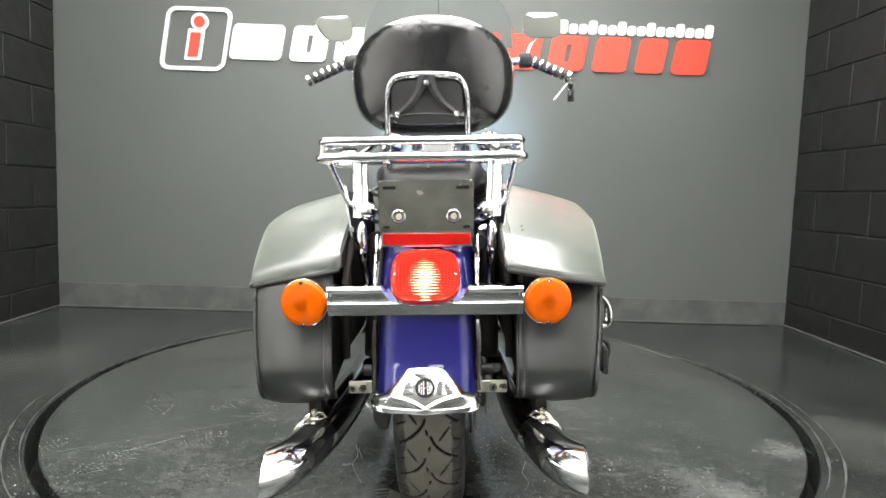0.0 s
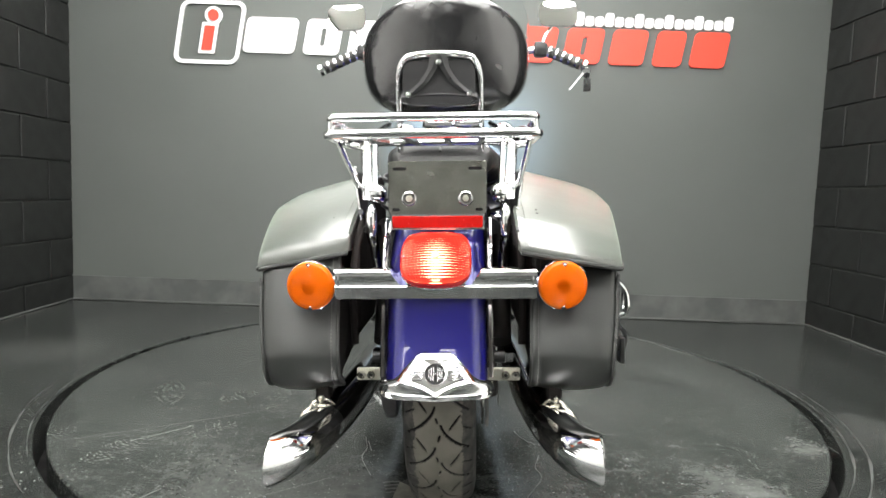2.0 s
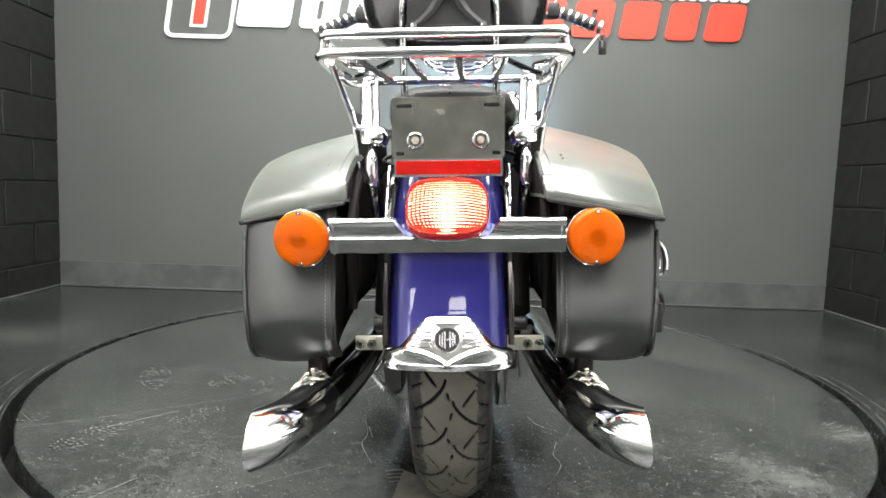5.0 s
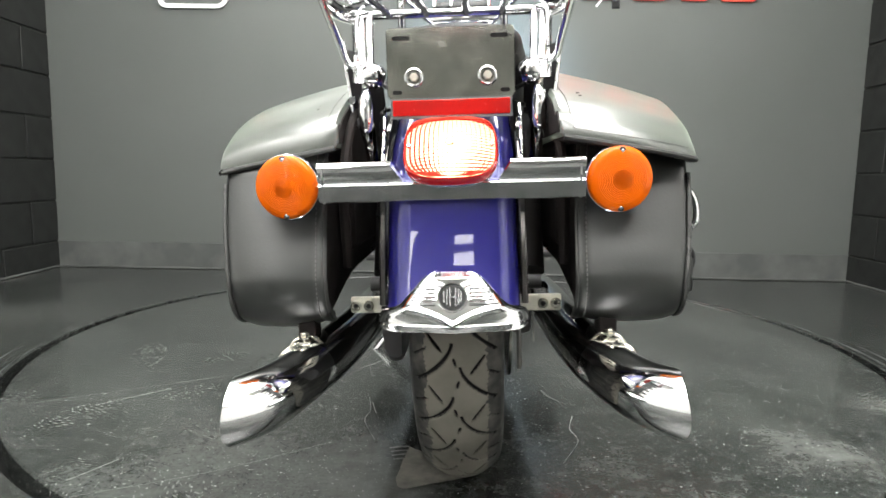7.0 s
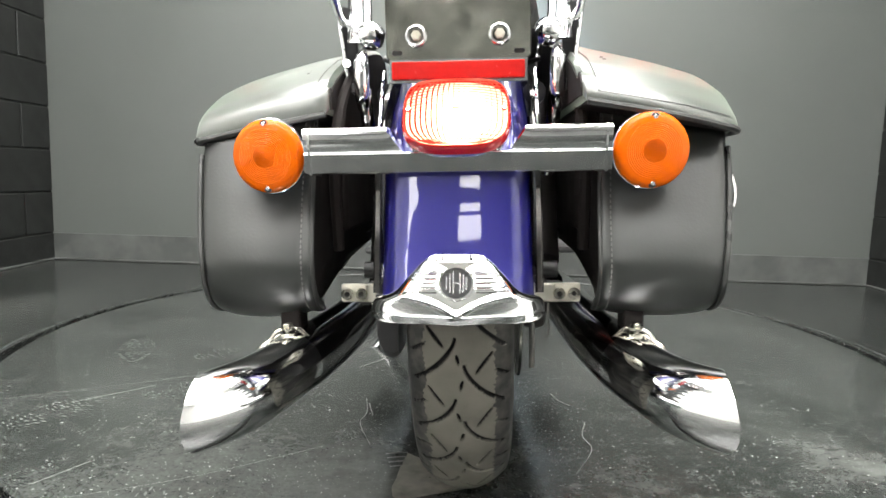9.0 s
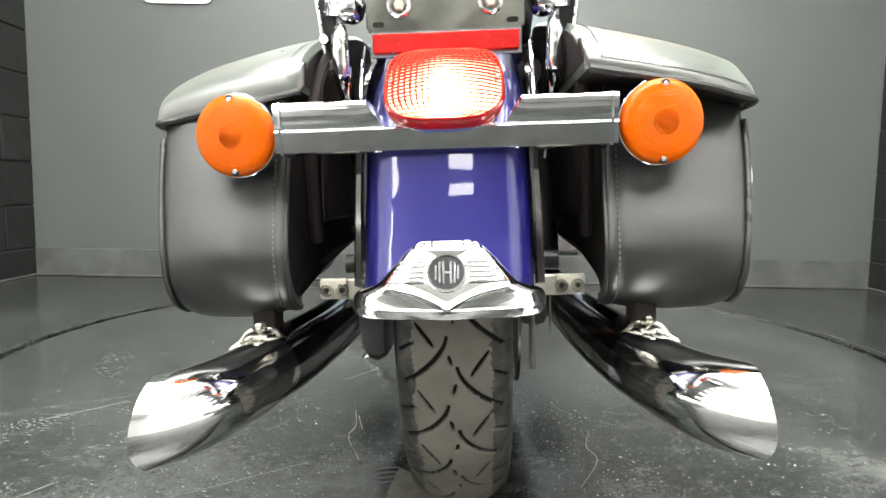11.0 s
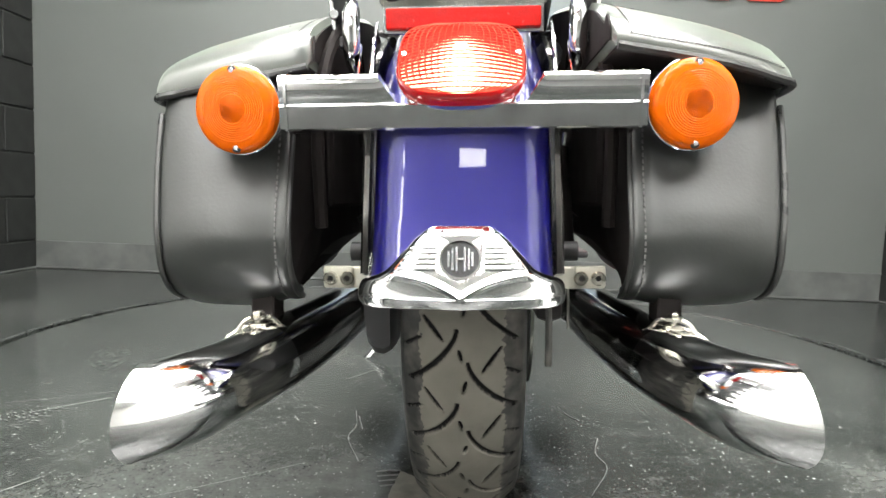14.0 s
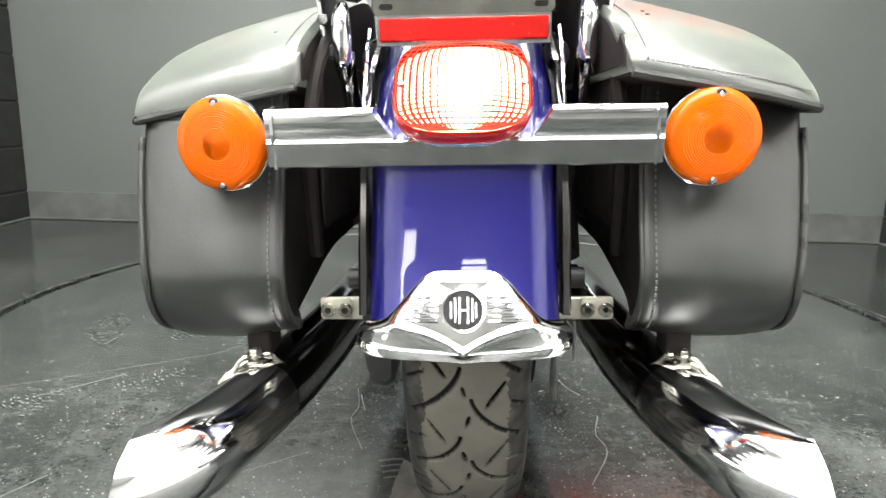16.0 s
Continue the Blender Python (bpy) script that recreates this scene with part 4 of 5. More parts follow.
rack = part("luggage_rack", tube(rail(UP_Z, 0.0, 0.159, RACK_Y), 0.0064, 14, 6), CHROME, bike, "chrome luggage rack of round bars")
part("lower_rail", tube(rail(LOW_Z, 0.0, 0.162, RACK_Y - 0.006), 0.0074, 14, 6), CHROME, rack)
part("cross_bar", tube([(-0.141, 0.088, 0.7615), (0, 0.088, 0.7615), (0.141, 0.088, 0.7615)], 0.0068, 12, 4), CHROME, rack)
for x0, x1 in ((-0.116, -0.090), (-0.048, -0.036), (0.019, 0.022), (0.080, 0.074)):
    part("slat", tube([(x0, RACK_Y - 0.004, 0.7535), (x0 * 0.6 + x1 * 0.4, -0.05, 0.7540), (x1, 0.088, 0.7600)], 0.0052, 8, 3), SATIN, rack)
for sx in (-1, 1):
    for dy in (0.0, 0.016):
        part("end_post", tube([(sx * 0.1595, RACK_Y + 0.010 + dy, LOW_Z), (sx * 0.157, RACK_Y + 0.010 + dy, UP_Z)], 0.0042, 8, smooth=False), CHROME, rack)
    part("rack_strut", tube([(sx * 0.150, RACK_Y + 0.016, 0.7505), (sx * 0.150, -0.075, 0.728), (sx * 0.147, -0.01, 0.697), (sx * 0.145, 0.012, 0.684), (sx * 0.138, 0.03, 0.678), (sx * 0.126, 0.04, 0.683)], 0.0048, 10, 5), CHROME, rack)
    part("brace", tube([(sx * 0.158, -0.02, 0.7555), (sx * 0.145, 0.04, 0.760), (sx * 0.098, 0.125, 0.800)], 0.0050, 8, 4), CHROME, rack)
    part("upright", loft([[(sx * (x + 0.0095 * math.cos(u)), y + 0.0065 * math.sin(u), z) for u in [2 * math.pi * k / 20 for k in range(20)]] for x, y, z in ((0.130, 0.026, 0.655), (0.132, 0.045, 0.69), (0.136, 0.070, 0.73), (0.139, 0.086, 0.762))]), CHROME, rack, "broad chrome upright")
    part("upright_tube", tube([(sx * 0.114, 0.03, 0.65), (sx * 0.117, 0.055, 0.71), (sx * 0.121, 0.084, 0.757)], 0.005, 10, 4), CHROME, rack)

# ---- sissy bar and backrest pad
sissy = [(-0.081, 0.19, 0.68), (-0.081, 0.158, 0.77), (-0.080, 0.128, 0.86), (-0.078, 0.114, 0.892), (-0.070, 0.106, 0.915), (-0.050, 0.102, 0.925), (0, 0.100, 0.928)]
sissy += [(-x, y, z) for x, y, z in sissy[-2::-1]]
part("sissy_bar", tube(sissy, 0.0062, 12, 6), CHROME, bike, "chrome backrest bar")


def pad_geo():
    """Wide-topped upholstered backrest pad."""
    def outline(s):
        out = []
        for k in range(96):
            u = 2 * math.pi * k / 96
            c, n_ = math.cos(u), math.sin(u)
            p = 2.25 if n_ > 0 else 3.1
            x = 0.170 * math.copysign(abs(c) ** (2 / p), c)
            z = (0.107 if n_ > 0 else 0.126) * math.copysign(abs(n_) ** (2 / p), n_)
            out.append((x * s * (1 - 0.05 * max(0, -z / 0.126)), z * s))
        return out
    rings = []
    for s, d in ((0.02, -0.034), (0.45, -0.034), (0.70, -0.0325), (0.85, -0.029), (0.93, -0.021), (0.975, -0.008), (1.0, 0.012), (0.99, 0.034), (0.95, 0.05), (0.86, 0.064), (0.66, 0.076), (0.35, 0.082), (0.02, 0.083)):
        rings.append([(x + 0.010, 0.142 + d - 0.09 * z + 0.24 * min(z, 0.03) * ease(abs(x), 0.07, 0.13) + 1.7 * x * x, 0.943 + z) for x, z in outline(s)])
    return loft(rings)


pad = part("backrest_pad", pad_geo(), VINYL, bike, "glossy black padded backrest", angle=80)
# black three-armed mounting bracket with bolts
part("pad_backing", plate(rounded(0.138, 0.082, 0.02, 5, 0, 0.875), 0.104, 0.116), BLACK, pad, "black backing plate")
arms = []
for sx in (-1, 1):
    arms.append(loft([[(sx * x + dx, y + dy, z + dz) for dx, dy, dz in ((-w, 0, 0.0), (0, -0.004, 0), (w, 0, 0.0), (0, 0.006, 0))] for x, y, z, w in ((0.004, 0.094, 0.925, 0.012), (0.012, 0.096, 0.90, 0.009), (0.028, 0.099, 0.876, 0.009), (0.050, 0.103, 0.857, 0.010), (0.066, 0.107, 0.850, 0.008))]))
arms.append(loft([[(x, 0.107 + dy, 0.848 - 0.0 + dz + 0.005 * math.cos(x / 0.066 * 1.5)) for dy, dz in ((0, 0.007), (-0.005, 0), (0, -0.007), (0.006, 0))] for x in (-0.072, -0.05, -0.025, 0, 0.025, 0.05, 0.072)]))
bracket = part("pad_bracket", arms, BLACK, pad, "black three-armed bracket")
for x, z, y in ((0, 0.910, 0.090), (-0.058, 0.852, 0.1), (0.058, 0.852, 0.1)):
    part("bracket_bolt", lathe([(0, -0.004), (0.0068, -0.004), (0.0068, 0.001), (0.005, 0.004), (0, 0.005)], 16, Matrix.Translation((x, y, z)) @ pose(0, 0, 0, 90)), CHROME, bracket)


# ---- saddlebags
BAG_SIDE = [(-0.008, 0.575), (-0.019, 0.545), (-0.043, 0.49), (-0.0635, 0.44), (-0.0775, 0.405), (-0.0815, 0.386), (-0.0765, 0.362), (-0.062, 0.341), (-0.038, 0.328), (-0.01, 0.3245),
            (0.06, 0.3245), (0.2, 0.326), (0.33, 0.330), (0.375, 0.350), (0.40, 0.40), (0.40, 0.48), (0.40, 0.575)]


def along(z, top, mid, low):
    """A gentle curve down an edge of the bag, given at three heights."""
    k = max(-0.25, min(1.0, (0.545 - z) / 0.155))
    return top * (1 - k) * (1 - 2 * k) + 4 * mid * k * (1 - k) + low * k * (2 * k - 1)


def bag_outer(y, z):
    """The outer side stands out towards the middle of the bag, most near its top."""
    return along(z, 0.3120, 0.3060, 0.2945) + 0.046 * ease(y, -0.03, 0.25) * ease(z, 0.30, 0.50)


def bag_inner(y, z, sx):
    e = along(z, 0.168, 0.161, 0.158) if sx > 0 else along(z, 0.172, 0.170, 0.1665)
    return e + 0.050 * ease(y, -0.04, 0.10) * ease(z, 0.40, 0.33)


def bag_normals(P):
    out = []
    for i in range(len(P)):
        t = (P[min(i + 1, len(P) - 1)] - P[max(i - 1, 0)]).normalized()
        out.append(Vector((0, t.z, -t.y)))
    return out


def bag_wrap(sx):
    """Stiff leather that runs down the back, under the bag and up its front, padded between its edges."""
    P = spline([(0, y, z) for y, z in BAG_SIDE], 6)
    N = bag_normals(P)
    across = ((0.0, -0.0075), (0.006, -0.0030), (0.018, -0.0004), (0.045, 0.0006), (0.075, 0.0002), (0.11, -0.0004), (0.14, 0.0008), (0.25, 0.0034), (0.40, 0.0050), (0.55, 0.0054), (0.70, 0.0048),
              (0.82, 0.0036), (0.91, 0.0012), (0.96, -0.0015), (0.985, -0.0045), (1.0, -0.0085))
    rings = []
    for p, nrm in zip(P, N):
        a, b = bag_inner(p.y, p.z, sx), bag_outer(p.y, p.z)
        sag = 1.0 + 0.5 * noise.noise((p.y * 9, p.z * 9, sx * 4))
        outer = [p + Vector((a + (b - a) * f, 0, 0)) + nrm * (d * (sag if d > 0.001 else 1)) for f, d in across]
        back = [p + Vector((a + (b - a) * f, 0, 0)) - nrm * 0.012 for f, d in across[::-1]]
        rings.append(outer + back)
    return loft(rings)


def bag_face(sx, outer):
    """Outer side, softly domed; or the inner side, whose lower edge is lifted clear of the muffler."""
    P = spline([(0, y, z) for y, z in BAG_SIDE], 4)
    N = bag_normals(P)
    if outer:
        edge = [p - n_ * 0.005 + Vector((bag_outer(p.y, p.z) - 0.005, 0, 0)) for p, n_ in zip(P, N)]
        mid = Vector((0.345, 0.19, 0.45))
        rings = [[e.lerp(Vector((e.x, mid.y, mid.z)), k) + Vector((bulge, 0, 0)) for e in edge] for k, bulge in ((0, 0), (0.03, 0.004), (0.12, 0.006), (0.35, 0.009), (0.7, 0.010), (0.97, 0.010))]
    else:
        edge = [p - n_ * 0.006 + Vector((bag_inner(p.y, p.z, sx) + 0.003, 0, 0)) for p, n_ in zip(P, N)]
        lift = [Vector((bag_inner(0, 0.45, sx) + 0.004, e.y, max(e.z, 0.346 + 0.030 * ease(e.y, -0.08, 0.2)))) for e in edge]
        mid = Vector((bag_inner(0, 0.45, sx) + 0.004, 0.19, 0.48))
        rings = [edge, lift] + [[e.lerp(mid, k) for e in lift] for k in (0.5, 0.97)]
    return loft(rings)


class Lid:
    """Shape of a flap lid: top line, profile from rear to front, and how its rear edge lies."""
    def __init__(self, top, profile, x0, x1, rear, low, back, spread, reach):
        self.top, self.profile, self.x0, self.x1, self.rear = top, profile, x0, x1, rear
        self.low_in, self.low_out, self.amount, self.spread, self.reach = low[0], low[1], back, spread, reach

    def low(self, x):
        return self.low_in + (self.low_out - self.low_in) * (x - self.x0) / (self.x1 - self.x0)

    def back(self, x):
        """How far the rear of the lid falls back towards its outer end."""
        return self.amount * max(0.0, (x - self.x0 - 0.044) / 0.135) ** 2.7

    def geo(self):
        rows = []
        vs = spline([(y, v, 0) for y, v in self.profile], 2)
        for p in spline([(x, 0, z) for x, z in self.top], 3):
            lo = self.low(p.x)
            row = []
            for v in vs:
                w = max(0.0, min(1.0, (v.x - self.rear) / self.reach))
                row.append((self.x0 + (p.x - self.x0) * (1 + self.spread * w), v.x + self.back(p.x) * max(0.0, 1 - (v.x - self.rear) / 0.3), lo + max(0.0, p.z - lo) * max(0, v.y)))
            rows.append(row + [(x, y + (0.006 if y < 0.2 else -0.006), lo + 0.002) for x, y, z in (row[-1], row[0])])
        # rounded fold at the inner end
        lo = self.low(self.x0)
        rows.insert(0, [(x - 0.0035, 0.19 + (y - 0.19) * 0.975, z + (0.006 if z < lo + 0.03 else -0.006)) for x, y, z in rows[0]])
        return loft(rows)


LID_LEFT = Lid([(0.1560, 0.7063), (0.2012, 0.6972), (0.2526, 0.6800), (0.2824, 0.6685), (0.3008, 0.6575), (0.3105, 0.6480), (0.3157, 0.6310), (0.3180, 0.5964), (0.3184, 0.5400)],
               [(-0.0310, 0.0), (-0.0320, 0.05), (-0.0305, 0.14), (-0.0245, 0.225), (-0.012, 0.295), (0.008, 0.363), (0.035, 0.443), (0.1, 0.603), (0.2, 0.78), (0.3, 0.943), (0.37, 1.02), (0.41, 1.018), (0.44, 0.93), (0.462, 0.5), (0.466, 0.0)],
               0.156, 0.318, -0.031, (0.5625, 0.533), 0.012, 0.335, 0.27)
LID_RIGHT = Lid([(0.1400, 0.7153), (0.1895, 0.7014), (0.2446, 0.6838), (0.2769, 0.6719), (0.2969, 0.6630), (0.3074, 0.6560), (0.3131, 0.6400), (0.3155, 0.6080), (0.3159, 0.5400)],
                [(-0.0855, 0.0), (-0.0860, 0.05), (-0.0835, 0.10), (-0.0745, 0.160), (-0.058, 0.225), (-0.030, 0.325), (0.0, 0.414), (0.1, 0.612), (0.2, 0.783), (0.3, 0.945), (0.37, 1.05), (0.41, 1.07), (0.44, 0.93), (0.462, 0.5), (0.466, 0.0)],
                0.146, 0.315, -0.0855, (0.565, 0.534), 0.053, 0.278, 0.33)


def saddlebag(sx):
    flip = (lambda g: g) if sx > 0 else mirrored
    shape = LID_RIGHT if sx > 0 else LID_LEFT

    def tuck(g):
        """The bag ends under its lid."""
        return [(x, y, min(z, shape.low(x) + 0.0015)) for x, y, z in g[0]], g[1]

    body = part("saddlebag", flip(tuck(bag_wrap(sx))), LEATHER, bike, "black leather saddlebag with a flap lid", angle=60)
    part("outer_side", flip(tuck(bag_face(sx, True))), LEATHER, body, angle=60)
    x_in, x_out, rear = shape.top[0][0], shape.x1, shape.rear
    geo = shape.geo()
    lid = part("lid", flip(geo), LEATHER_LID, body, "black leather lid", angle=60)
    end = [Vector(p) for p in geo[0][:len(spline([(y, v, 0) for y, v in shape.profile], 2)) + 2]]
    # matte black sheet over the lid's inner end, in place of shade
    part("lid_end", flip(loft([[p - Vector((0.002, 0, 0)) for p in end], [p + Vector((0.0005, 0, 0)) for p in end]])), MATTE, lid, "dark sheet shading the folded lid end", smooth=False)
    # added dark sheet just below the lid, painting the shade there
    under = [[(p.x, y, shape.low(p.x) - 0.0006) for y in (rear + 0.008 + shape.back(p.x), rear + 0.136, 0.22, 0.43)] for p in spline([(x_in + 0.0015 + (x_out - x_in - 0.008) * k / 5, 0, 0) for k in range(6)], 2)]
    part("lid_lining", flip(loft([r + [(x, y, z + 0.003) for x, y, z in r[::-1]] for r in under])), MATTE, lid, "dark sheet standing in for shade under the lid", smooth=False)
    part("inner_side", flip(tuck(bag_face(sx, False))), MATTE, body, "black inner side of the bag")
    # rolled hem along the rear edge of the lid
    hem = [(x, rear + 0.0005 + shape.back(x), shape.low(x) + 0.001) for x in [x_in + 0.001 + (x_out - x_in - 0.0015) * k / 7 for k in range(8)]]
    for y in (0.08, 0.16, 0.25, 0.40):
        w = max(0.0, min(1.0, (y - rear) / shape.reach))
        hem.append((shape.x0 + (x_out - shape.x0) * (1 + shape.spread * w), y, shape.low(x_out) + 0.003))
    part("lid_hem", flip(tube(hem, 0.0042, 8, 4)), LEATHER_EDGE, lid)
    # piping along both edges of the wrap
    P = spline([(0, y, z) for y, z in BAG_SIDE[:13]], 2)
    N = bag_normals(P)
    part("piping", flip(tube([p - n_ * 0.0030 + Vector((bag_outer(p.y, p.z) + 0.0002, 0, 0)) for p, n_ in zip(P, N) if p.z < 0.530 or p.y > 0.2], 0.0032, 8, 2)), LEATHER_EDGE, body)
    part("piping", flip(tube([p - n_ * 0.0030 + Vector((bag_inner(p.y, p.z, sx) + 0.0005, 0, 0)) for p, n_ in list(zip(P, N))[:20]], 0.0028, 8, 2)), LEATHER_EDGE, body)
    # stitches
    st, run = [], 0.0
    fine = spline([(0, y, z) for y, z in BAG_SIDE[:9]], 40)
    for p, q in zip(fine, fine[1:]):
        run += (q - p).length
        if run > 0.0058:
            run = 0.0
            t = (q - p).normalized()
            m = Matrix.Translation(p + Vector((bag_inner(p.y, p.z, sx) + 0.0120, -0.0006, 0))) @ t.to_track_quat("Z", "Y").to_matrix().to_4x4()
            st.append(box(-0.0007, 0.0007, -0.0009, 0.0009, -0.0018, 0.0018, m=m))
    part("stitching", flip(join(st)), THREAD, body, smooth=False)
    st = []
    x_s = x_in + 0.013
    for k in range(int((x_out - x_s - 0.008) / 0.0041)):
        x = x_s + k * 0.0041
        y, z = rear + 0.0012 + shape.back(x), shape.low(x) + 0.0135
        st.append(box(x - 0.0014, x + 0.0014, y - 0.0012, y + 0.003, z - 0.0004, z + 0.0003))
    for p, q in zip(shape.profile[2:10], shape.profile[3:11]):
        steps = max(2, int(math.hypot(q[0] - p[0], (q[1] - p[1]) * 0.14) / 0.0045))
        for k in range(steps):
            y, v = p[0] + (q[0] - p[0]) * k / steps, p[1] + (q[1] - p[1]) * k / steps
            z = shape.low(x_s) + (shape.top[0][1] - 0.0022 - shape.low(x_s)) * v
            st.append(box(x_s - 0.0004, x_s + 0.0003, y - 0.0012, y + 0.0012, z - 0.001, z + 0.001))
    part("stitching", flip(join(st)), THREAD, lid, smooth=False)
    for v in (0.46, 0.50):
        (y0, v0), (y1, v1) = [(p, q) for p, q in zip(shape.profile, shape.profile[1:]) if p[1] <= v < q[1]][0]
        x_r = x_in + 0.038
        z_r = shape.low(x_r) + (shape.top[0][1] - 0.006 - shape.low(x_r)) * v
        part("rivet", flip(bolt((x_r, y0 + (y1 - y0) * (v - v0) / (v1 - v0), z_r - 0.0005), (0, -0.27, 0.96), 0.0022, 0.001, 10)), DARK, lid)
    # chrome side buckle and strap on the outer face
    out = Matrix.Translation((0.009 if sx > 0 else 0.002, 0.02 if sx < 0 else 0.0, -0.030))
    part("strap", flip(moved(box(0.312, 0.325, 0.045, 0.075, 0.40, 0.545, 0.002, 1), out)), LEATHER_EDGE, body)
    part("buckle", flip(moved(join([tube([(0.315, 0.05, 0.535), (0.334, 0.05, 0.515), (0.340, 0.05, 0.49), (0.336, 0.05, 0.472), (0.318, 0.05, 0.465)], 0.0045, 8, 4),
                                    tube([(0.336, 0.050, 0.515), (0.338, 0.075, 0.512), (0.338, 0.078, 0.478), (0.334, 0.050, 0.474)], 0.0032, 8, 3)]), out)), CHROME, body, "chrome buckle")
    part("strap_loop", flip(moved(tube([(0.321, 0.06, 0.45), (0.338, 0.058, 0.43), (0.336, 0.056, 0.408), (0.321, 0.056, 0.402)], 0.004, 8, 4), out)), BLACK, body)
    part("strap_end", flip(moved(box(0.326, 0.336, 0.047, 0.073, 0.375, 0.425, 0.002, 1), out)), LEATHER_EDGE, body)
    return body


for sx in (-1, 1):
    saddlebag(sx)


# ---- exhaust
def exhaust(sx):
    low = 0.006 if sx < 0 else 0.001
    path = [(0.150, 1.0, 0.258), (0.158, 0.70, 0.263), (0.166, 0.45, 0.267), (0.172, 0.25, 0.269), (0.178, 0.10, 0.270), (0.186, 0.0, 0.271), (0.195, -0.070, 0.2705), (0.2065, -0.125, 0.2705 - low * 0.3), (0.2225, -0.178, 0.2715 - low * 0.6), (0.250, -0.214, 0.2725 - low), (0.290, -0.235, 0.273 - low), (0.336, -0.250, 0.2735 - low)]
    rad = [0.021, 0.03, 0.037, 0.0375, 0.0375, 0.0375, 0.0365, 0.0362, 0.0370, 0.0378, 0.0382, 0.0382]
    per, segs = 10, 40
    pts = spline(path, per)
    rr = [v.x for v in spline([(r, 0, 0) for r in rad], per)]
    frames = []
    for i, p in enumerate(pts):
        t = (pts[min(i + 1, len(pts) - 1)] - pts[max(i - 1, 0)]).normalized()
        side = t.cross(Vector((0, 0, 1))).normalized()
        frames.append((p, side, side.cross(t), rr[i]))

    def skin(l, u, thin=0.0):
        i = min(int(l), len(frames) - 2)
        k = l - i
        a_, b_ = [f[0] + (f[1] * math.cos(u) + f[2] * math.sin(u)) * (f[3] - thin) for f in (frames[i], frames[i + 1])]
        return a_.lerp(b_, k)

    cut, at = Vector((0.93, -0.20, 0.09)).normalized(), Vector((0.2515, -0.2195, 0.2725 - low))
    start = 6 * per
    rings = [[skin(i, 2 * math.pi * k / segs) for k in range(segs)] for i in range(0, start, 2)]
    ends = []
    for k in range(segs):
        u, l = 2 * math.pi * k / segs, float(start)
        while l < len(frames) - 1.05 and (skin(l, u) - at).dot(cut) + (9.0 if skin(l, u).z < at.z else 3.0) * (skin(l, u).z - at.z) ** 2 < 0:
            l += 0.1
        ends.append(l)
    for j in range(25):
        rings.append([skin(start + (ends[k] - start) * j / 24, 2 * math.pi * k / segs) for k in range(segs)])
    inner = [[skin(ends[k] - d, 2 * math.pi * k / segs, 0.0022) for k in range(segs)] for d in (0.05, 5, 14)]
    joint = 3 * per
    geo = loft(rings[joint:] + inner)
    geo = geo if sx > 0 else mirrored(geo)
    pipe = loft([[p for p in r] for r in rings[:joint + 1]])
    ob = part("muffler", geo, SOFT_CHROME, bike, "chrome muffler with a turned-out slash-cut tip", angle=50)
    f = (lambda g: g) if sx > 0 else mirrored
    # front of the exhaust: the bag's dark reflection is put into the colour
    part("exhaust_pipe", f(pipe), DARKENED_CHROME, ob, "chrome exhaust pipe coloured dark for its reflection", angle=50)
    dn = Matrix.Translation((0, 0, -0.013))
    strap = [tube([(0.166, -0.056, 0.300), (0.172, -0.059, 0.310), (0.180, -0.063, 0.3165), (0.186, -0.066, 0.324), (0.192, -0.069, 0.3265), (0.206, -0.075, 0.3265), (0.213, -0.078, 0.323), (0.219, -0.081, 0.315), (0.227, -0.085, 0.309), (0.233, -0.088, 0.298)], 0.0024, 8, 4),
             tube([(0.169, -0.051, 0.303), (0.182, -0.057, 0.3165), (0.198, -0.064, 0.3195), (0.215, -0.073, 0.3165), (0.231, -0.083, 0.303)], 0.0022, 8, 4)]
    part("clamp", f(moved(join(strap), dn)), CLAMP, ob, "plated steel clamp strap")
    part("clamp_saddle", f(moved(box(0.1905, 0.2075, -0.078, -0.064, 0.3130, 0.3225, 0.003, 2), dn)), CLAMP, ob)
    part("clamp_bolt", f(moved(join([bolt((0.2, -0.072, 0.3275), (0, 0, 1), 0.0062, 0.006, 6, 0.0085), tube([(0.2, -0.072, 0.30), (0.2, -0.072, 0.332)], 0.004, 8, smooth=False)]), dn)), CLAMP, ob)
    part("hanger", f(box(0.190, 0.213, -0.056, -0.02, 0.300, 0.345, 0.002, 1)), MATTE, ob)
    return ob


for sx in (-1, 1):
    exhaust(sx)
    f = (lambda g: g) if sx > 0 else mirrored
    brk = part("support_bracket", f(join([box(0.086, 0.121, -0.037, -0.031, 0.338, 0.3605, 0.0015, 1), box(0.112, 0.143, -0.040, -0.034, 0.3385, 0.3615, 0.003, 2)])), ZINC, bike, "zinc plated support bracket")
    for x in (0.118, 0.135):
        part("bracket_bolt", f(lathe([(0, 0.0012), (0.0030, 0.0012), (0.0034, 0.0035), (0.0062, 0.0035), (0.0072, 0.002), (0.0074, 0)], 20, Matrix.Translation((x, -0.040, 0.349)) @ pose(0, 0, 0, 90))), CLAMP, brk)
        part("bolt_socket", f(lathe([(0, 0.0016), (0.0030, 0.0016), (0.0030, 0.0010)], 6, Matrix.Translation((x, -0.040, 0.349)) @ pose(0, 0, 0, 90))), GAP, brk)

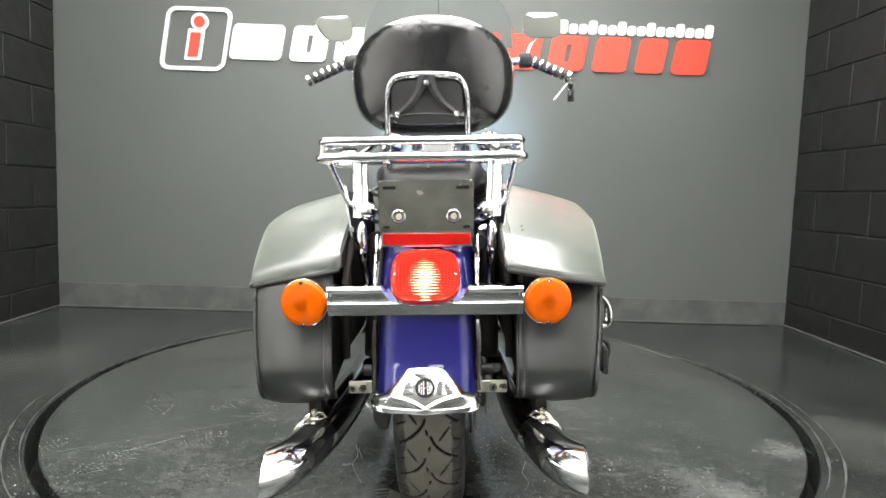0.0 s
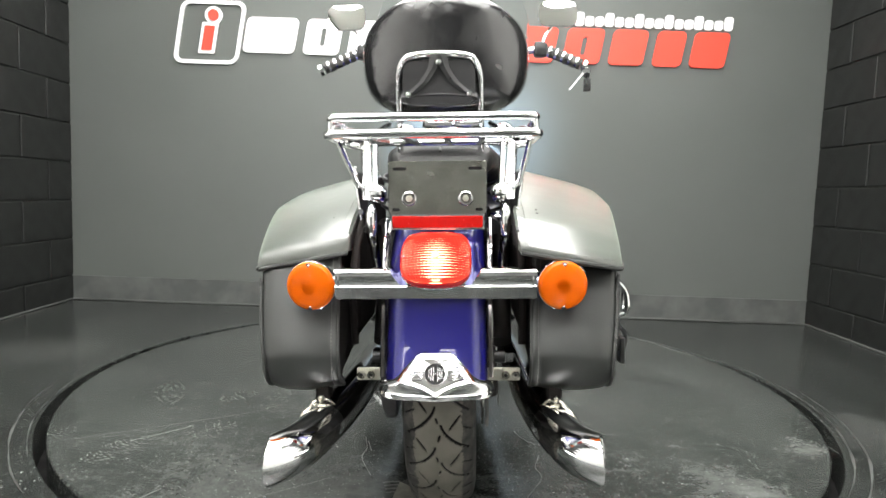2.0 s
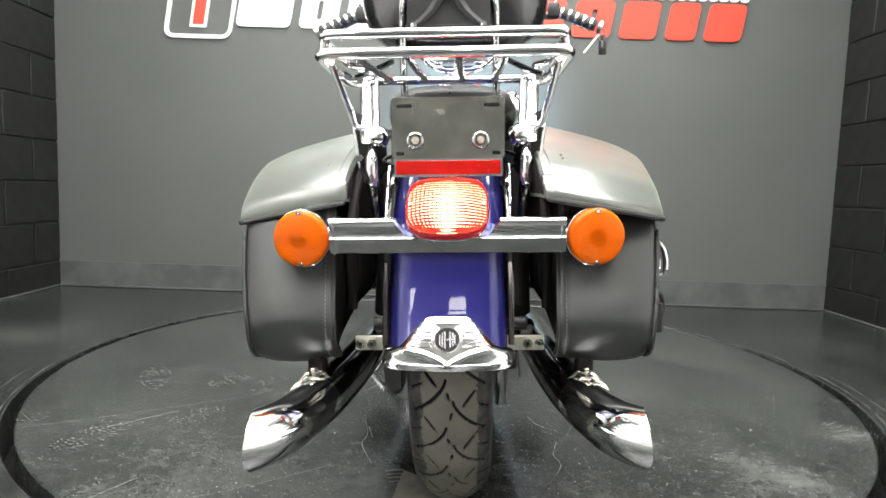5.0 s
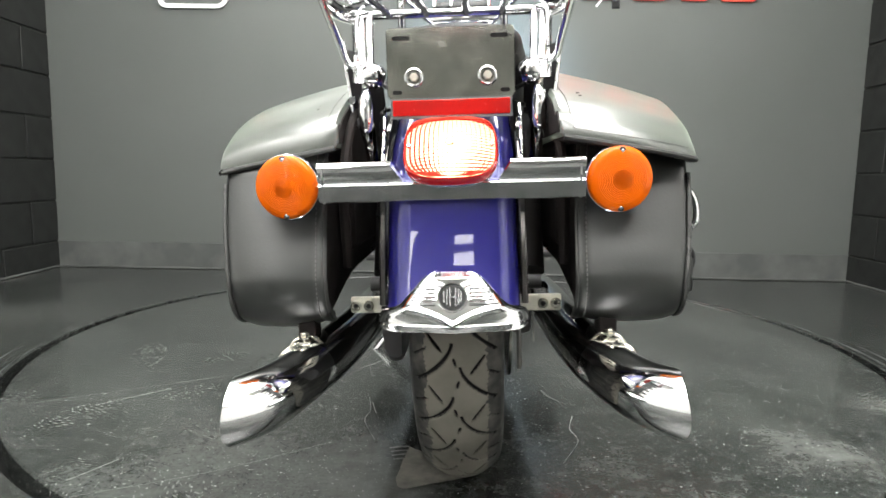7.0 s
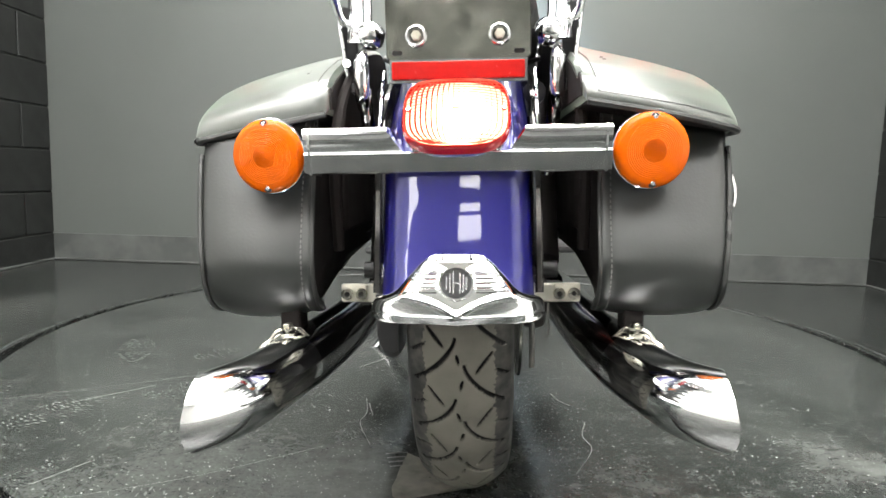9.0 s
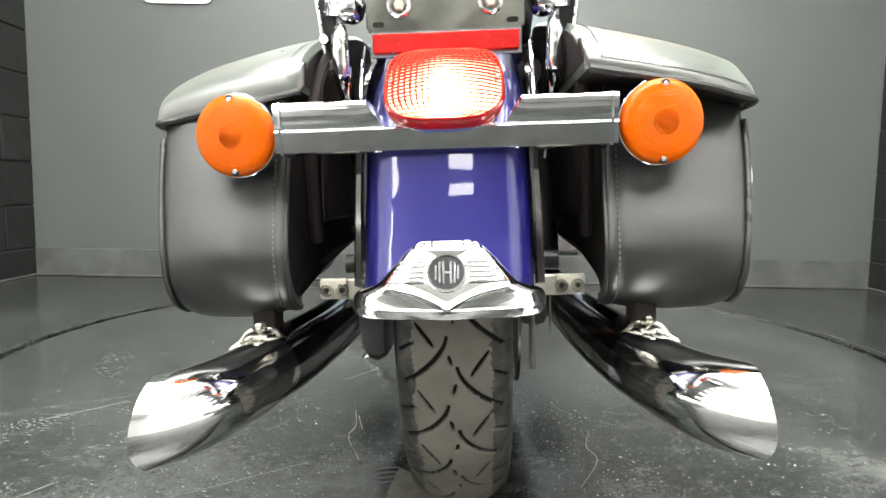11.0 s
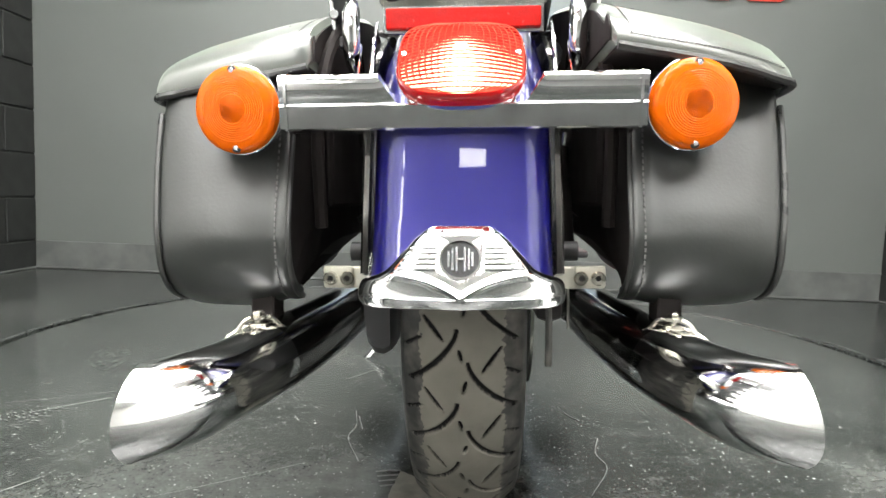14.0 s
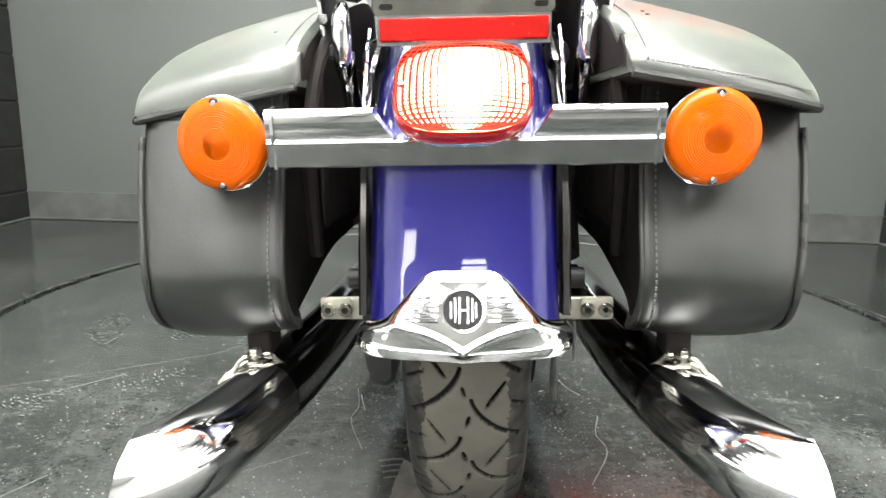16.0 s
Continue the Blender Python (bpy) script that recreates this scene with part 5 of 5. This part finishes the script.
# ---- swingarm, shocks, belt side, guards
for sx in (-1, 1):
    f = (lambda g: g) if sx > 0 else mirrored
    part("swingarm", f(loft([[(x, y, z) for x, z in ((0.088, zc - h), (0.108, zc - h), (0.111, zc), (0.108, zc + h), (0.088, zc + h))] for y, zc, h in ((0.12, 0.325, 0.022), (0.3, 0.325, 0.028), (0.6, 0.34, 0.034))])), DARK, bike, "black swingarm")
    part("shock", f(tube([(0.118, 0.16, 0.36), (0.122, 0.26, 0.50), (0.125, 0.32, 0.60)], 0.024, 14, 4)), DARK, bike, "black rear shock")
    coils = [(0.12 + 0.028 * math.cos(u), 0.19 + 0.011 * u / 1.6 + 0.02 * math.sin(u), 0.40 + 0.0155 * u / 1.6) for u in [0.6 * k for k in range(60)]]
    part("shock_spring", f(tube(coils, 0.0045, 6, smooth=False)), BLACK, bike)
    part("bag_support", f(join([tube([(0.148, -0.02, 0.40), (0.148, -0.03, 0.50), (0.146, 0.0, 0.57), (0.14, 0.05, 0.62)], 0.007, 8, 4), box(0.144, 0.154, 0.02, 0.36, 0.42, 0.60, 0.004, 1)])), MATTE, bike, "black saddlebag support frame")
    part("frame_rail", f(tube([(0.10, 0.10, 0.60), (0.104, 0.3, 0.60), (0.11, 0.55, 0.56), (0.12, 0.75, 0.42), (0.12, 1.0, 0.20), (0.09, 1.3, 0.25), (0.03, 1.42, 0.75)], 0.016, 10, 5)), BLACK, bike, "black frame tube")
    part("axle_nut", f(lathe([(0, 0), (0.019, 0), (0.019, 0.02), (0.012, 0.026), (0, 0.026)], 6, Matrix.Translation((0.13, AX_Y, AX_Z)) @ pose(0, 0, 0, 0, 90))), SATIN, bike)
    part("bag_post", f(tube([(0.098, -0.012, 0.374), (0.118, -0.012, 0.374)], 0.0105, 14, smooth=False)), BLACK, bike, "black rubber bushing")
    part("tail_edge", f(tube([(0.0915, -0.088, 0.375), (0.0925, -0.066, 0.46), (0.0935, -0.02, 0.56), (0.095, 0.03, 0.62)], 0.0022, 8, 4)), CHROME, bike)
part("belt_guard", loft([[(x, y, z) for x, z in ((-0.099, 0.35), (-0.099, zb + 0.035), (-0.096, zb + 0.012), (-0.090, zb + 0.002), (-0.080, zb), (-0.073, zb + 0.004), (-0.073, 0.35))] for y, zb in ((-0.052, 0.279), (-0.046, 0.272), (0.0, 0.268), (0.1, 0.275), (0.2, 0.30))]), BLACK, bike, "black belt guard")
part("brake_caliper", box(0.075, 0.105, -0.02, 0.06, 0.30, 0.37, 0.01, 2), DARK, bike, "black rear brake caliper")
part("brake_disc", lathe([(0.06, -0.002), (0.145, -0.002), (0.145, 0.002), (0.06, 0.002)], 40, Matrix.Translation((0.082, AX_Y, AX_Z)) @ pose(0, 0, 0, 0, 90)), STEEL, bike)
part("drain_hose", tube([(0.083, -0.06, 0.345), (0.084, -0.062, 0.31), (0.084, -0.06, 0.265)], 0.0032, 8, 3), RUBBER, bike)
part("drain_hose", tube([(0.104, -0.05, 0.34), (0.104, -0.051, 0.31), (0.104, -0.05, 0.30)], 0.0013, 6, 3), RUBBER, bike)

# ---- seat, tank, engine
seat_rings = []
for y, hw, zc, th in ((0.12, 0.082, 0.716, 0.018), (0.14, 0.100, 0.732, 0.028), (0.20, 0.112, 0.747, 0.036), (0.32, 0.128, 0.745, 0.040), (0.45, 0.13, 0.715, 0.042), (0.54, 0.15, 0.685, 0.045), (0.65, 0.165, 0.67, 0.045), (0.78, 0.15, 0.68, 0.042), (0.90, 0.095, 0.70, 0.03), (0.96, 0.05, 0.71, 0.012)):
    seat_rings.append([(hw * math.copysign(abs(math.cos(u)) ** 0.7, math.cos(u)), y, zc - 0.012 + th * math.copysign(abs(math.sin(u)) ** 0.7, math.sin(u))) for u in [2 * math.pi * k / 28 for k in range(28)]])
seat = part("seat", loft(seat_rings), SEAT_VINYL, bike, "black vinyl two-up seat", angle=60)
part("seat_seam", tube([(0, 0.135, 0.7480), (0, 0.20, 0.7710), (0, 0.32, 0.7730), (0, 0.45, 0.745)], 0.0022, 6, 4), LEATHER_EDGE, seat)
tank_rings = []
for y, hw, zc, hh in ((0.84, 0.07, 0.70, 0.07), (0.88, 0.12, 0.715, 0.09), (0.98, 0.155, 0.735, 0.105), (1.10, 0.165, 0.75, 0.11), (1.22, 0.15, 0.765, 0.10), (1.32, 0.11, 0.785, 0.075), (1.37, 0.06, 0.795, 0.05)):
    tank_rings.append([(hw * math.copysign(abs(math.cos(u)) ** 0.8, math.cos(u)), y, zc + hh * math.copysign(abs(math.sin(u)) ** 0.85, math.sin(u))) for u in [2 * math.pi * k / 32 for k in range(32)]])
tank = part("fuel_tank", loft(tank_rings), BLUE, bike, "cobalt blue fuel tank", angle=60)
dash = part("dash_console", loft([[(hw * math.cos(u), y, zc + 0.03 * math.sin(u)) for u in [2 * math.pi * k / 24 for k in range(24)]] for y, hw, zc in ((0.96, 0.02, 0.835), (1.0, 0.045, 0.85), (1.1, 0.06, 0.865), (1.22, 0.062, 0.872), (1.30, 0.045, 0.868))]), CHROME, tank, "chrome dash console")
ribs = [box(-0.036 + k * 0.0072, -0.0325 + k * 0.0072, 0.925, 0.945, 0.80, 0.865) for k in range(11)]
grille = part("ribbed_cover", [box(-0.045, 0.05, 0.94, 0.97, 0.79, 0.872, 0.004, 1)] + ribs, ALLOY, tank, "ribbed silver cover")
part("side_cover", box(-0.150, -0.128, 0.42, 0.66, 0.40, 0.60, 0.02, 3), BLUE, bike, "cobalt blue side cover")
part("side_cover", box(0.128, 0.150, 0.42, 0.66, 0.40, 0.60, 0.02, 3), BLUE, bike, "cobalt blue side cover")
engine = part("engine", [box(-0.13, 0.13, 0.68, 1.15, 0.16, 0.36, 0.03, 3), lathe([(0, -0.16), (0.085, -0.16), (0.09, -0.15), (0.09, 0.14), (0.08, 0.155), (0, 0.155)], 32, Matrix.Translation((0, 0.98, 0.27)) @ pose(0, 0, 0, 0, 90))], DARK, bike, "dark v-twin engine with finned cylinders")
for ang, yy in ((-22, 0.88), (22, 1.03)):
    fins = [lathe([(0.03, h), (0.072, h), (0.072, h + 0.005), (0.03, h + 0.005)], 24, Matrix.Translation((0, yy, 0.34)) @ pose(0, 0, 0, -ang)) for h in [0.012 * k for k in range(15)]]
    fins.append(lathe([(0, 0), (0.055, 0), (0.055, 0.19), (0.065, 0.2), (0.06, 0.25), (0, 0.25)], 24, Matrix.Translation((0, yy, 0.34)) @ pose(0, 0, 0, -ang)))
    part("cylinder", fins, SATIN, engine)
part("air_cleaner", lathe([(0, 0), (0.085, 0), (0.09, 0.01), (0.085, 0.04), (0.05, 0.05), (0, 0.052)], 32, Matrix.Translation((0.12, 0.95, 0.52)) @ pose(0, 0, 0, 0, 90)), CHROME, engine)
for sx in (-1, 1):
    f = (lambda g: g) if sx > 0 else mirrored
    part("footboard", f(box(0.20, 0.31, 1.02, 1.32, 0.265, 0.285, 0.008, 2)), BLACK, bike, "rubber topped footboard")
    part("footboard_bracket", f(tube([(0.12, 1.15, 0.25), (0.22, 1.16, 0.262)], 0.012, 8, smooth=False)), BLACK, bike)
part("kickstand", tube([(-0.12, 1.08, 0.19), (-0.20, 1.02, 0.10), (-0.285, 0.96, 0.0), (-0.30, 0.95, -0.012)], 0.010, 8, 4), CHROME, bike, "chrome kickstand")

# ---- front end
FY = AX_Y + 1.53
for sx in (-1, 1):
    f = (lambda g: g) if sx > 0 else mirrored
    part("fork_leg", f(tube([(0.095, FY, 0.304), (0.095, FY - 0.09, 0.50), (0.095, FY - 0.28, 0.95)], 0.026, 16, 3)), CHROME, bike, "chrome fork leg")
    part("grip", f(tube([(0.345, 1.235, 1.175), (0.40, 1.222, 1.150), (0.462, 1.208, 1.119)], 0.0195, 16, 4)), RUBBER, bike, "black rubber grip with chrome bands")
    g_ob = bpy.data.objects[[o.name for o in bike.children if o.name.startswith("grip")][-1]]
    a, b = Vector((0.345, 1.235, 1.175)), Vector((0.470, 1.206, 1.115))
    bands = []
    for k in range(5):
        c = a.lerp(b, 0.05 + 0.185 * k)
        d = (b - a).normalized()
        bands.append(tube([c, c + d * 0.0075], 0.0212, 16, smooth=False))
    bands.append(tube([b, b + (b - a).normalized() * 0.012], 0.0215, 16, smooth=False))
    for bd in bands:
        part("chrome_band", f(bd), CHROME, g_ob)
    part("lever", f(tube([(0.31, 1.285, 1.185), (0.37, 1.295, 1.165), (0.43, 1.28, 1.135), (0.455, 1.272, 1.122)], 0.006, 8, 4)), CHROME, bike, "chrome hand lever")
    part("switch_housing", f(box(0.298, 0.345, 1.215, 1.268, 1.155, 1.205, 0.01, 2)), BLACK, bike, "black switch housing")
    part("master_cylinder", f(box(0.30, 0.335, 1.25, 1.30, 1.17, 1.215, 0.008, 2)), BLACK, bike)
    mz, my, mx = 1.300, 1.26, 0.380
    shell = loft([[(mx + x * s, my - 0.04 + y + 0.07 * z * s, mz + z * s + 0.06 * x * -1 * 0.4) for x, z in rounded(0.138, 0.092, 0.030, 6)] for s, y in ((0.4, 0.035), (0.8, 0.026), (0.97, 0.010), (1.0, 0.0), (0.985, -0.004))])
    mr = part("mirror", f(shell), CHROME, bike, "chrome handlebar mirror")
    part("mirror_glass", f(loft([[(mx + x * s, my - 0.0064 + 0.001 * s + 0.07 * z * s - 0.04, mz + z * s - 0.024 * x) for x, z in rounded(0.133, 0.087, 0.028, 6)] for s in (1.0, 0.5)])), MIRROR, mr, "flat mirror glass")
    part("mirror_stem", f(tube([(0.33, 1.275, 1.20), (0.345, 1.28, 1.24), (0.375, 1.275, 1.282), (0.385, 1.272, 1.30)], 0.0055, 8, 4)), CHROME, mr)
    part("passing_lamp", f(lathe([(0, 0), (0.05, 0.0), (0.06, 0.03), (0.045, 0.08), (0, 0.10)], 24, Matrix.Translation((0.20, 1.55, 0.90)) @ pose(0, 0, 0, 90))), CHROME, bike, "chrome passing lamp")
part("handlebar", tube([(-0.35, 1.232, 1.172), (-0.27, 1.26, 1.175), (-0.16, 1.35, 1.09), (-0.08, 1.40, 1.03), (0, 1.40, 1.02), (0.08, 1.40, 1.03), (0.16, 1.35, 1.09), (0.27, 1.26, 1.175), (0.35, 1.232, 1.172)], 0.0135, 14, 6), CHROME, bike, "chrome handlebar")
for x0, x1 in ((-0.089, -0.043), (-0.031, 0.084)):
    part("bar_clamp", lathe([(0, x0), (0.023, x0), (0.025, x0 + 0.004), (0.025, x1 - 0.004), (0.023, x1), (0, x1)], 24, Matrix.Translation((0, 1.385, 1.088)) @ pose(0, 0, 0, 0, 90)), BLACK, bike, "black handlebar clamp")
for x in (-0.095, -0.037, 0.090):
    part("clamp_flange", lathe([(0, -0.0065), (0.027, -0.0065), (0.034, -0.003), (0.034, 0.003), (0.027, 0.0065), (0, 0.0065)], 24, Matrix.Translation((x, 1.385, 1.088)) @ pose(0, 0, 0, 0, 90)), CHROME, bike, "chrome flange of the handlebar clamp")
part("clamp_base", box(-0.105, 0.112, 1.36, 1.42, 1.040, 1.064, 0.006, 2), CHROME, bike, "chrome riser base")
nac = part("headlamp", lathe([(0, -0.16), (0.07, -0.15), (0.105, -0.08), (0.11, 0), (0.112, 0.03), (0.098, 0.036)], 40, Matrix.Translation((0, 1.56, 0.92)) @ pose(0, 0, 0, -90)), CHROME, bike, "chrome headlamp, lit")
part("headlamp_lens", lathe([(0, 0.046), (0.05, 0.043), (0.097, 0.03)], 32, Matrix.Translation((0, 1.56, 0.92)) @ pose(0, 0, 0, -90)), HEADLAMP, nac, "lit headlamp glass")
for sx in (-1, 1):
    part("triple_clamp", box(min(sx * 0.0, sx * 0.12), max(sx * 0.0, sx * 0.12), 1.38, 1.45, 0.92, 0.95, 0.008, 1), CHROME, bike)
arc = []
for k in range(27):
    a = radians(-35 + 190 * k / 26)
    arc.append((a, 0.345))
rows = []
for a, r in arc:
    rows.append([(x, FY + (r + d) * math.cos(a), 0.304 + (r + d) * math.sin(a)) for x, d in ((-0.078, -0.09), (-0.079, -0.03), (-0.066, -0.008), (-0.035, 0), (0.0, 0.002), (0.035, 0), (0.066, -0.008), (0.079, -0.03), (0.078, -0.09), (0.074, -0.09), (0.073, -0.034), (0.03, -0.006), (0, -0.004), (-0.03, -0.006), (-0.073, -0.034), (-0.074, -0.09))])
part("front_fender", loft(rows), BLUE, bike, "cobalt blue front fender", angle=60)


def windshield_geo():
    rows = []
    for k in range(25):
        t = k / 24
        z = 0.98 + 0.56 * t
        hw = 0.20 + 0.10 * math.sin(min(1, t * 1.5) * math.pi / 2)
        if t > 0.45:
            hw *= math.sqrt(max(0.0, 1 - ((t - 0.45) / 0.56) ** 1.9))
        y = 1.555 - 0.20 * t
        front = [(hw * u, y - 0.10 * (hw * u / 0.3) ** 2, z) for u in [-1 + 2 * i / 20 for i in range(21)]]
        rows.append(front + [(x, yy + 0.004, zz) for x, yy, zz in front[::-1]])
    return loft(rows)


ws = part("windshield", windshield_geo(), CLEAR, bike, "clear acrylic windshield", angle=60)
ws.visible_shadow = False
part("windshield_brace", tube([(0, 1.548, 1.02), (0, 1.485, 1.20), (0, 1.42, 1.38), (0, 1.376, 1.50)], 0.0016, 6, 4), CHROME, ws)

# key ring hanging at the handlebar end
M_BIKE = bike.matrix_basis
key = thing("key_ring", "key and black fob hanging on the handlebar end", "keys", M_BIKE @ pose(0.478, 1.20, 1.095))
part("ring", tube([(0.016 * math.cos(u), 0, -0.004 + 0.016 * math.sin(u)) for u in [2 * math.pi * k / 20 for k in range(20)]], 0.0016, 6, smooth=False, closed=True), CHROME, key)
part("fob", box(-0.008, 0.018, -0.006, 0.006, -0.072, -0.026, 0.004, 2), BLACK, key, "black plastic fob")
part("key", [box(-0.004, 0.006, -0.012, -0.009, -0.052, -0.012, 0.001, 1), lathe([(0, 0), (0.011, 0), (0.011, 0.003), (0, 0.003)], 16, pose(0.001, -0.009, -0.018, 90))], CHROME, key, "metal key")
part("tag_strip", box(-0.003, 0.003, -0.001, 0.001, -0.075, 0.0, m=pose(-0.01, -0.008, -0.008, 0, 40, 0)), WHITE, key, "white paper strip", smooth=False)

# headlamp's beam on the wall ahead
beam = bpy.data.lights.new("headlamp_beam", "SPOT")
beam.energy, beam.spot_size, beam.spot_blend, beam.color, beam.shadow_soft_size = 120.0, radians(78), 1.0, (0.55, 0.75, 1.0), 0.06
lamp = new("headlamp_beam", beam)
lamp.matrix_basis = look((0.02, 1.64, 0.92), (0.12, 2.39, 0.98))

# ---------------------------------------------------------------- marks on the floor
rng = random.Random(4)


def scuff(name, label, geos):
    return tagged(part(name, geos, PALE, smooth=False), label, "floor mark", kind="stuff")


def streak(points, w):
    """A thin pale scratch lying on the floor."""
    P = spline(points, 5)
    L, R = [], []
    for i, p in enumerate(P):
        t = (P[min(i + 1, len(P) - 1)] - P[max(i - 1, 0)]).normalized()
        s = Vector((-t.y, t.x, 0)) * w * (0.4 + 0.6 * rng.random())
        L.append(p + s)
        R.append(p - s)
    n = len(P)
    return L + R, [(i, i + 1, n + i + 1, n + i) for i in range(n - 1)]


Zf = 0.0012
scratches = []
for w, pts in ((0.0012, ((-0.178, 0.55), (-0.165, 0.47), (-0.170, 0.41), (-0.137, 0.315))), (0.0012, ((0.281, 0.461), (0.262, 0.39), (0.268, 0.33), (0.222, 0.231))),
               (0.0014, ((-0.778, 0.462), (-0.72, 0.52), (-0.661, 0.58))), (0.0016, ((-0.634, 0.126), (-0.612, 0.165), (-0.589, 0.208))),
               (0.0018, ((0.235, 0.621), (0.246, 0.58), (0.265, 0.55))), (0.0016, ((-0.23, 0.766), (-0.20, 0.81), (-0.172, 0.856))),
               (0.0012, ((-0.167, 0.52), (-0.160, 0.49), (-0.151, 0.454))), (0.003, ((0.96, 1.86), (1.03, 1.74), (1.111, 1.564))),
               (0.0007, ((-0.95, 0.45), (-0.6, 0.66), (-0.35, 0.84))), (0.0006, ((-0.60, 0.07), (-0.40, 0.17), (-0.22, 0.30)))):
    scratches.append(streak([(x, y, Zf) for x, y in pts], w))
scuff("scratch_marks", "thin pale scratches on the concrete", scratches)


def shoe_print(name, label, cx, cy, ang, length, width, keep, dash=0.011):
    """Rows of small dusty lugs inside the outline of a sole."""
    g = []
    m = pose(cx, cy, Zf, 0, 0, ang)
    rows = int(length / 0.0115)
    for i in range(rows):
        u = -1 + 2 * (i + 0.5) / rows
        half = width / 2 * math.sqrt(max(0.05, 1 - u ** 4)) * (0.82 + 0.18 * math.cos(3 * u))
        if abs(u + 0.15) < 0.12:
            continue
        cols = max(2, int(2 * half / 0.0165))
        for j in range(cols):
            if rng.random() > keep:
                continue
            x = -half + 2 * half * (j + 0.5) / cols
            y = u * length / 2 + 0.006 * math.cos(x / half * 2.2)
            a, h, t = dash * rng.uniform(0.30, 0.68), 0.0022 * rng.uniform(0.4, 1.0), 0.5 * x / half + rng.uniform(-0.25, 0.25)
            g.append(([m @ Vector((x + px * math.cos(t) - py * math.sin(t), y + px * math.sin(t) + py * math.cos(t), 0)) for px, py in ((-a, -h), (a * 0.6, -h), (a, 0), (a * 0.7, h), (-a * 0.9, h * 0.8))], [(0, 1, 2, 3, 4)]))
    tagged(part(name, join(g), PRINT, smooth=False), label, "floor mark", kind="stuff")


for cx, cy, ang, length, width, keep in ((-0.845, 0.86, 22, 0.26, 0.10, 0.9), (-0.62, 0.84, -40, 0.13, 0.09, 0.75), (-0.785, 0.41, -28, 0.20, 0.10, 0.85), (-0.60, 0.56, -42, 0.15, 0.09, 0.7),
                                         (-0.46, 0.085, -62, 0.17, 0.09, 0.75), (-0.245, 1.02, -35, 0.20, 0.09, 0.6), (-0.495, 0.82, -10, 0.18, 0.09, 0.6), (-0.98, 0.50, -30, 0.09, 0.07, 0.7), (1.07, 0.60, 35, 0.14, 0.08, 0.7)):
    shoe_print("shoe_print", "dusty pale shoe tread print", cx, cy, ang, length, width, keep)


def dust_patch(name, label, outline):
    """A thin film of pale dust with a ragged outline."""
    P = spline([(x, y, 0) for x, y in outline], 5)
    c = sum(P, Vector()) / len(P)
    ring = [c + (p - c) * (1 + 0.05 * noise.noise((p.x * 90, p.y * 90, 2))) for p in P]
    rows = [[(c.x + (p.x - c.x) * k, c.y + (p.y - c.y) * k, Zf + 0.0004) for p in ring] for k in (1.0, 0.66, 0.33, 0.02)]
    tagged(part(name, loft(rows, cap=False), DUST, smooth=False), label, "floor mark", kind="stuff")


dust_patch("tyre_print", "pale dusty smear where the rear wheel rolled", ((-0.066, 0.285), (-0.035, 0.262), (-0.005, 0.235), (0.03, 0.205), (0.072, 0.196), (0.050, 0.172), (0.015, 0.155), (-0.025, 0.139), (-0.066, 0.122), (-0.080, 0.147), (-0.077, 0.193), (-0.072, 0.24), (-0.066, 0.285)))
for k in range(4):
    x, y = -0.100 + 0.004 * k, 0.283 - 0.016 * k
    scuff("tyre_print", "pale dusty tread bar printed beside the rear wheel", [streak([(x - 0.004, y - 0.004, Zf + 0.0002), (x + 0.016, y + 0.002, Zf + 0.0002), (x + 0.034, y + 0.004, Zf + 0.0002)], 0.0036)])

# ---------------------------------------------------------------- concrete blocks of the side walls
BH, BL, J = 0.2095, 0.419, 0.008


def block_mesh(length):
    me = bpy.data.meshes.new("block")
    bm = bmesh.new()
    bmesh.ops.create_cube(bm, size=1, matrix=Matrix.Diagonal((0.03, length - J, BH - J, 1)))
    bmesh.ops.bevel(bm, geom=bm.edges[:], offset=0.003, segments=1, affect="EDGES")
    bm.to_mesh(me)
    bm.free()
    me.materials.append(BLOCK)
    return me


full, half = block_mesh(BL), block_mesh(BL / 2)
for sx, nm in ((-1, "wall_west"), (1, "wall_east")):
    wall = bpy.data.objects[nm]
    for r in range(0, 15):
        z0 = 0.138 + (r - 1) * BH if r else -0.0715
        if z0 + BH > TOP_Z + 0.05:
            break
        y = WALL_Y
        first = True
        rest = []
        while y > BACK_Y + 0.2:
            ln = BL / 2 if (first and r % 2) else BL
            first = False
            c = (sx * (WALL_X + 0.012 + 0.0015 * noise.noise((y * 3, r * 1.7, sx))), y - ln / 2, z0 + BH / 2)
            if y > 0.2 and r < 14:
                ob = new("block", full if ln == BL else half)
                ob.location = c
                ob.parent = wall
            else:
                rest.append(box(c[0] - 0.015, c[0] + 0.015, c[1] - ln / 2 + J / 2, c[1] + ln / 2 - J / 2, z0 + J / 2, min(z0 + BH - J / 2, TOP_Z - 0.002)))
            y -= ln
        if rest:
            o = part("block_row", rest, WHITE_WALL, wall, smooth=False)
            tagged(o, kind="stuff")
